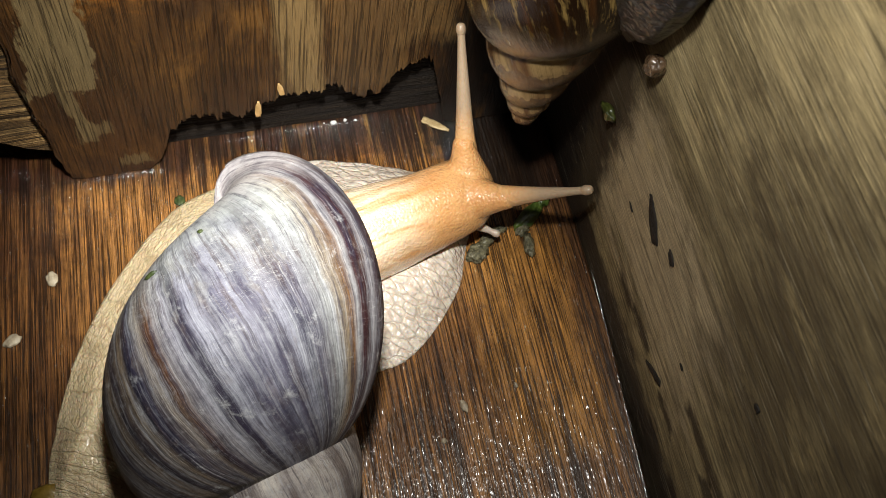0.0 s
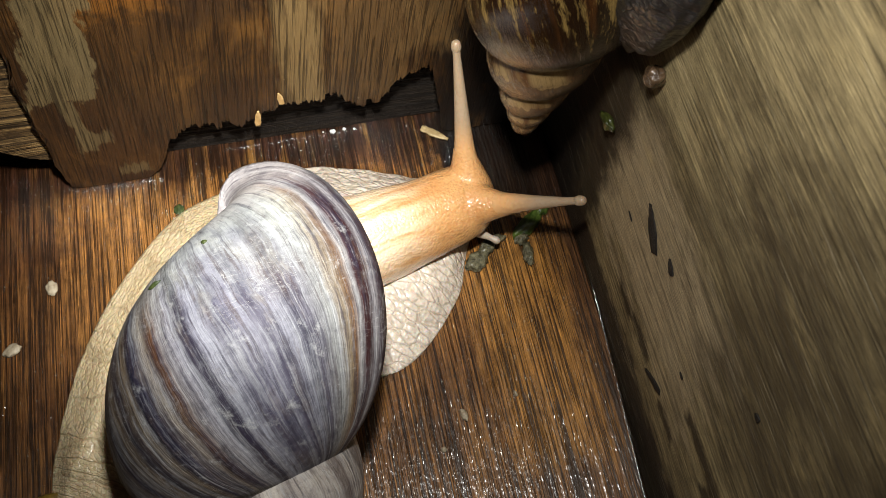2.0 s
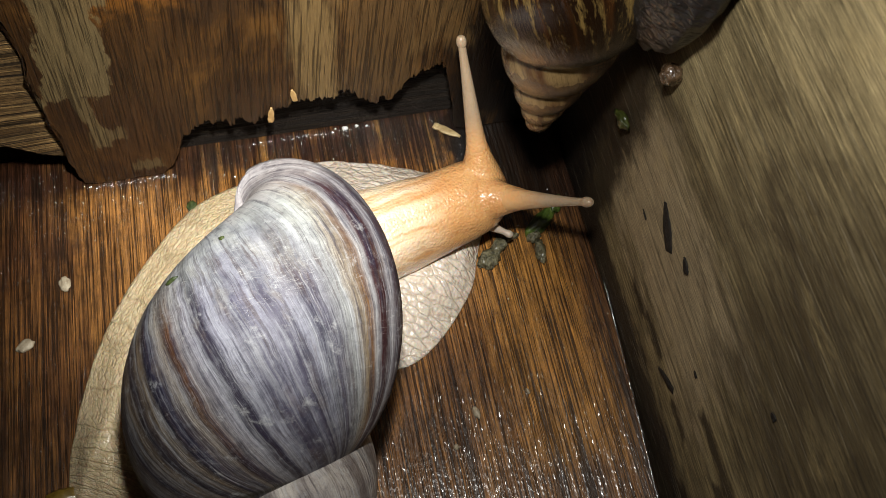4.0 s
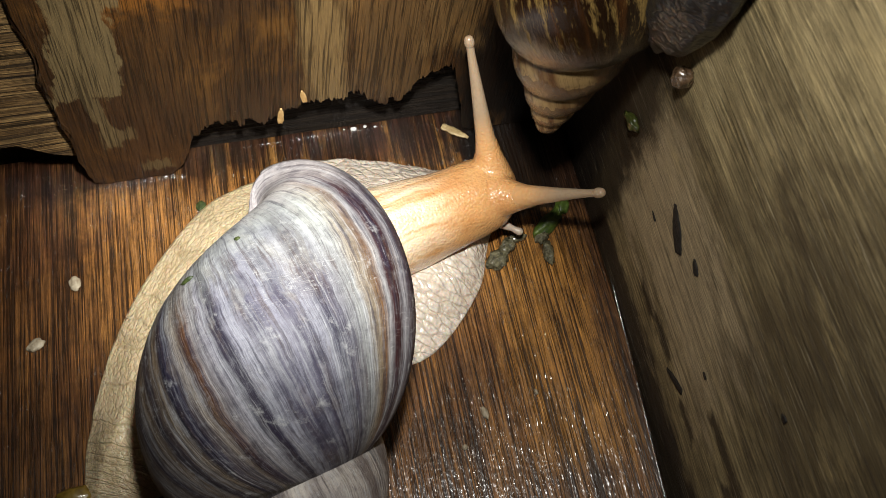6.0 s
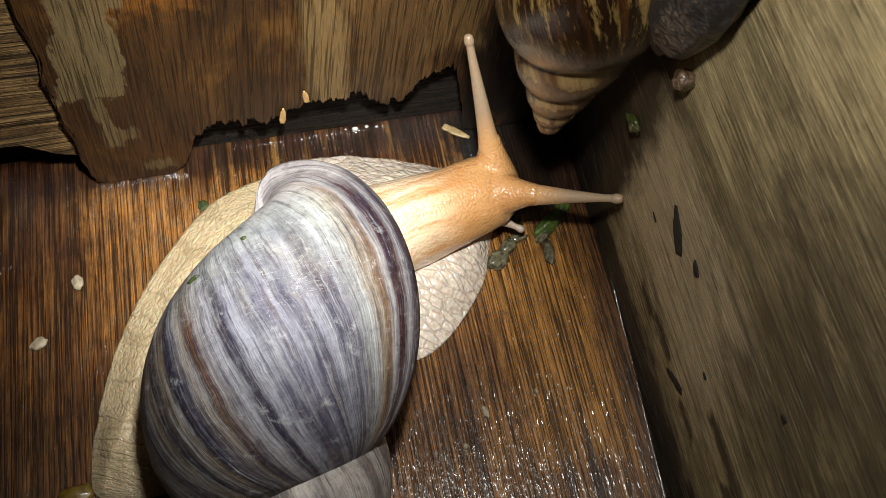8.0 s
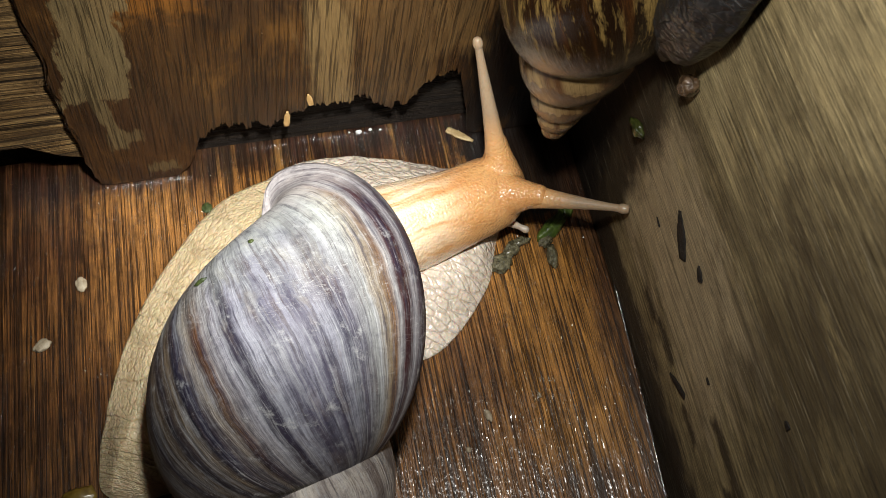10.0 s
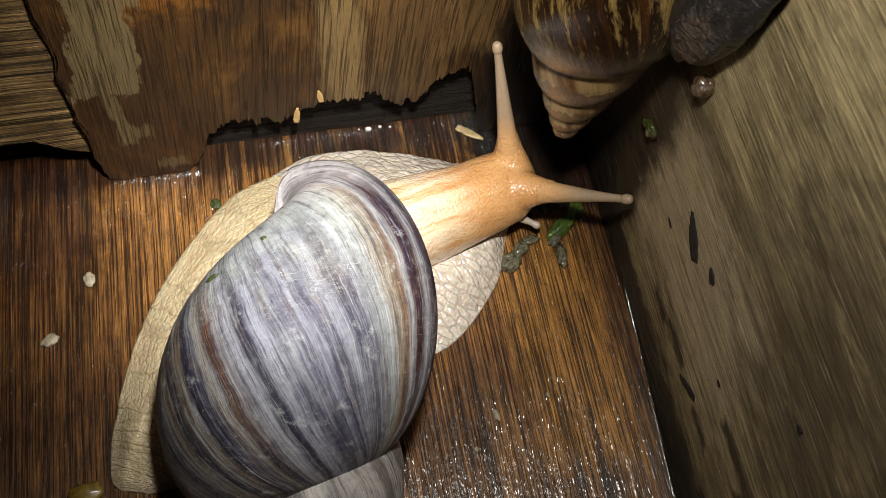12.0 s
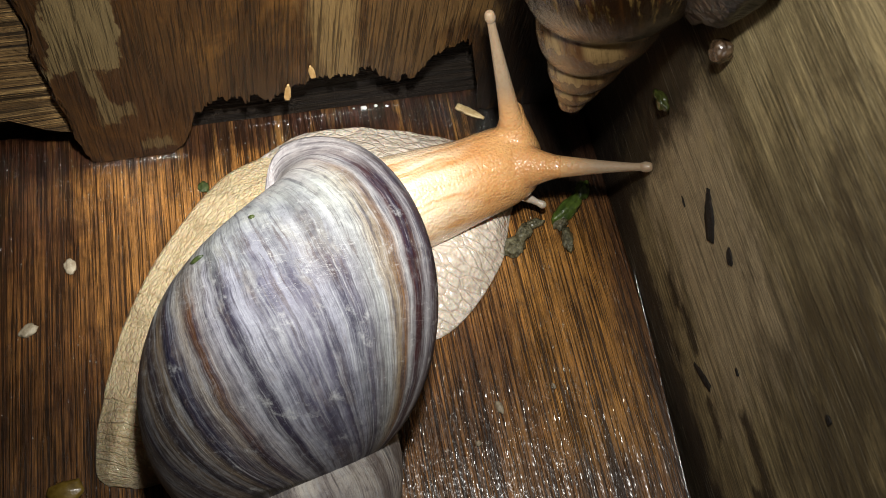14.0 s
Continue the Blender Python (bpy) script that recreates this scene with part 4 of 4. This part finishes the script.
def splinter(length, wide, thick, seed):
    """A split sliver: a flat prism with torn ends."""
    rows, back = [], []
    for i in range(14):
        s = i / 13
        w = wide * (0.35 + 0.65 * math.sin(math.pi * min(1, 0.12 + s)) ** 0.5) * (1 + 0.25 * noise.noise((s * 6, seed, 0)))
        x = (s - 0.5) * length
        rows.append([(x + 0.04 * length * noise.noise((seed, k * 3, s)), (k / 3 - 0.5) * w, thick * (1 + 0.3 * noise.noise((k, s * 5, seed)))) for k in range(4)])
        back.append([(x, (k / 3 - 0.5) * w, 0) for k in range(4)])
    return grid(rows, back=back)


def place_splinter(name, at, size, mat, label, m, seed):
    ob = part(name, splinter(*size, seed), mat)
    ob.matrix_basis = metres(Matrix.Translation(at) @ m)
    return tagged(ob, label, "splinter")


flat = Matrix.Rotation
place_splinter("splinter", (-1.83, 3.80, 0.012), (0.62, 0.16, 0.04), STRAW, "short straw-coloured splinter on the wet floor", flat(radians(-38), 4, "Z"), 1)
on_back = flat(radians(90), 4, "X")
place_splinter("splinter", (-5.31, BACK - 0.02, 1.50), (0.46, 0.12, 0.03), CHIP, "fresh yellow wood splinter hanging from the veneer", on_back @ flat(radians(82), 4, "Z"), 2)
place_splinter("splinter", (-4.83, BACK - 0.02, 2.00), (0.36, 0.11, 0.02), CHIP, "fresh yellow wood splinter hanging from the veneer", on_back @ flat(radians(95), 4, "Z"), 3)
on_right = flat(radians(-90), 4, "Y") @ flat(radians(90), 4, "Z")
# flat near-black slivers laid on the wall stand in for its gouges
for y, z, size, a in ((-0.96, 3.78, (0.80, 0.30, 0.008), -41), (-1.71, 3.95, (0.26, 0.16, 0.015), -35), (-4.34, 4.94, (0.12, 0.11, 0.015), 0), (-2.70, 1.62, (0.60, 0.16, 0.015), 30), (-3.07, 2.92, (0.12, 0.08, 0.012), -12),
                      (-0.35, 3.1, (0.18, 0.05, 0.012), -10)):
    place_splinter("gouge", (RIGHT + 0.002, y, z), size, BLACK, "dark gouge in the weathered wall", on_right @ flat(radians(a), 4, "Z"), y)
tagged(uv_from(part("slime_drop", lump((0.16, 0.15, 0.17), 9, 0.22, 4), SLIME)), "shiny brown slime drop beside the dark snail", "slime").matrix_basis = pose(0.32 * CM, 0.30 * CM, 6.0 * CM)
bit("leaf_scrap", (0.33, 1.05, 3.75), (0.09, 0.2, 0.12), LEAF_DARK, "wet green scrap stuck to the wall", "leaf", 10, 0.5)


def drops(name, count, spread, on, label, r0, r1):
    """Fine beads of water, each a low dome."""
    rnd = random.Random(name)
    verts, faces = [], []
    ring = [(math.cos(a), math.sin(a)) for a in np.linspace(0, 2 * math.pi, 8)[:-1]]
    for _ in range(count):
        p = spread(rnd)
        if p is None:
            continue
        r = r0 + (r1 - r0) * rnd.random() ** 4
        sx = rnd.uniform(0.7, 1.3)
        k = len(verts)
        for f, h in ((1.0, 0.0), (0.6, 0.28)):
            for c, sn in ring:
                verts.append([CM * v for v in on(p, r * f * c * sx, r * f * sn / sx, r * h)])
        verts.append([CM * v for v in on(p, 0, 0, r * 0.42)])
        for i in range(7):
            j = (i + 1) % 7
            faces.append((k + i, k + j, k + 7 + j, k + 7 + i))
            faces.append((k + 7 + i, k + 7 + j, k + 14))
    me = bpy.data.meshes.new(name)
    me.from_pydata(verts, [], faces)
    me.polygons.foreach_set("use_smooth", [True] * len(me.polygons))
    me.materials.append(WATER)
    return tagged(new(name, me), label, "water drops", kind="stuff")


def floor_spread(rnd):
    x, y = rnd.uniform(-11.5, 0.4), rnd.uniform(-5, 4.3)
    dense = 0.28 + 0.72 * min(1, max(0, (y - 1.6) / 1.5)) + 0.3 * noise.noise((x * 0.8, y * 0.8, 0))
    if x > -1.5 and y > 1.6:
        dense *= 0.25
    return (x, y) if rnd.random() < dense else None


drops("floor_drops", 16000, floor_spread, lambda p, a, b_, h: (p[0] + a * (1 if p[1] > 1.8 else 0.7), p[1] + b_ * (1 if p[1] > 1.8 else 2.2), h), "fine beads of water on the wooden floor", 0.011, 0.04)

def grain_spread(rnd):
    x, y = rnd.uniform(-4.6, 0.1), rnd.uniform(-6.5, 1.2)
    dense = 0.12 + 0.88 * min(1, max(0, (-0.6 - y) / 3)) * min(1, max(0.05, (-0.3 - x) / 2.6))
    return (x, y) if rnd.random() < dense else None


drops("grain_water", 7500, grain_spread, lambda p, a, b_, h: (p[0] + 0.62 * a, p[1] + b_ * (3.5 + 3.5 * math.sin(37 * p[0]) ** 2), 1.3 * h), "thin runs of water lying along the floor's grain", 0.012, 0.042)

drops("seam_drops", 900, lambda rnd: (0, rnd.uniform(-6.5, 1.5)), lambda p, a, b_, h: (0.21 + 0.062 * (p[1] + 4.44) + a, p[1] + 2.2 * b_, h - 0.012), "line of water beads along the floor's worn edge", 0.012, 0.035)
drops("wall_foot_drops", 160, lambda rnd: (rnd.uniform(-6.2, -3.2), rnd.gauss(4.22, 0.02)), lambda p, a, b_, h: (p[0] + 1.5 * a, p[1] + b_, h), "line of water beads at the foot of the back wall", 0.010, 0.03)

drops("veneer_foot_drops", 170, lambda rnd: (rnd.uniform(-9.2, -7.4), rnd.gauss(3.76, 0.03)), lambda p, a, b_, h: (p[0] + 1.5 * a, p[1] + b_, h), "line of water beads under the hanging veneer", 0.010, 0.03)

drops("veneer_drops", 110, lambda rnd: (rnd.uniform(-8.8, -0.4), rnd.uniform(0.6, 6.5)), lambda p, a, b_, h: (p[0] + a, BACK - 0.035 - h, max(p[1], blend(EDGE, p[0]) + 0.25) + b_), "tiny beads of water on the veneer", 0.010, 0.024)

# ---- what moves ----
def motions():
    # body: the foot creeps on, the head stretches, the shell is drawn after and turns
    TAIL = [(0, 0, 0), (2, 0.063, 0.054), (3.5, 0.109, 0.113), (6, 0.219, 0.184), (8, 0.281, 0.208), (10.5, 0.379, 0.26), (12.5, 0.454, 0.307), (14, 0.502, 0.332)]
    HEAD = [(0, 0, 0), (2, 0.03, 0.051), (3.5, 0.039, 0.095), (6, 0.077, 0.183), (8, 0.125, 0.241), (10.5, 0.195, 0.306), (12.5, 0.217, 0.383), (14, 0.251, 0.425)]
    TURN = [(0, 0, 0, 0), (2, 0.024, -0.009, -0.5), (3.5, 0.044, -0.015, -0.84), (6, 0.082, -0.025, -1.5), (8, 0.111, -0.027, -1.98), (10.5, 0.147, -0.026, -2.6), (12.5, 0.172, -0.024, -3.0), (14, 0.192, -0.022, -3.29)]

    def lead(table, t):
        return Vector((blend([r[:2] for r in table], t), blend([(r[0], r[2]) for r in table], t), 0))

    walk(snail, [(t, pose(x * CM, y * CM, 0)) for t, x, y in TAIL])
    for ob in (front, head):
        walk(ob, [(t, metres(Matrix.Translation(lead(HEAD, t) - lead(TAIL, t)))) for t, _, _ in HEAD])
    rest = shell_pose(Q[5], *QP)
    pivot = Vector((-5.788, -1.480, 0))
    rows = []
    for t, x, y, a in TURN:
        move = Matrix.Translation(pivot + Vector((x, y, 0))) @ Matrix.Rotation(radians(a), 4, "Z") @ Matrix.Translation(-pivot)
        rows.append((t, metres(Matrix.Translation(-lead(TAIL, t)) @ move @ rest)))
    walk(shell, rows)
    # the eye stalks feel about
    TIP_A = [(0, 0.15, 1.58, 1.86), (0.5, -0.01, 1.26, 2.1), (1, 0.01, 1.13, 2.17), (1.5, -0.01, 1.13, 2.17), (2, -0.06, 1.16, 2.16), (3, -0.12, 1.17, 2.15), (3.5, -0.17, 1.18, 2.14), (6, -0.28, 1.13, 2.15),
             (7, -0.29, 1.16, 2.14), (8, -0.35, 1.16, 2.13), (10.5, -0.33, 1.05, 2.19), (11, -0.33, 0.84, 2.28), (11.5, -0.3, 0.73, 2.32), (12.5, -0.32, 0.77, 2.3), (13, -0.4, 0.71, 2.31), (14, -0.48, 0.73, 2.29)]
    TIP_B = [(0, 1.47, -0.73, 1.06), (0.5, 1.52, -0.7, 1.0), (1, 1.61, -0.68, 0.86), (1.5, 1.43, -0.79, 1.07), (2, 1.28, -0.86, 1.2), (3, 1.19, -0.93, 1.24), (3.5, 1.11, -1.0, 1.25), (6, 1.17, -0.88, 1.28), (6.5, 1.24, -0.82, 1.27),
             (7, 1.34, -0.79, 1.17), (7.5, 1.46, -0.81, 1.01), (8, 1.57, -0.84, 0.79), (10.5, 1.59, -0.93, 0.63), (11, 1.61, -0.91, 0.61), (11.5, 1.45, -0.97, 0.88), (12.5, 1.31, -0.99, 1.05), (13, 1.37, -0.92, 1.03), (14, 1.56, -0.77, 0.83)]
    for ob, base, table in ((stalk_a, (-1.72, 1.85, 1.6), TIP_A), (stalk_b, (-1.45, 1.1, 1.5), TIP_B)):
        walk(ob, [(t, metres(frame_to((x, y, z), Vector(base) + lead(HEAD, t) - lead(TAIL, t)))) for t, x, y, z in table])
    walk(feeler, [(t, metres(frame_to((0.75, -0.45, -0.2), Vector((-1.55, 1.0, 0.6)) + lead(HEAD, t) - lead(TAIL, t)))) for t in (0, 3.5, 8, 14)])


motions()
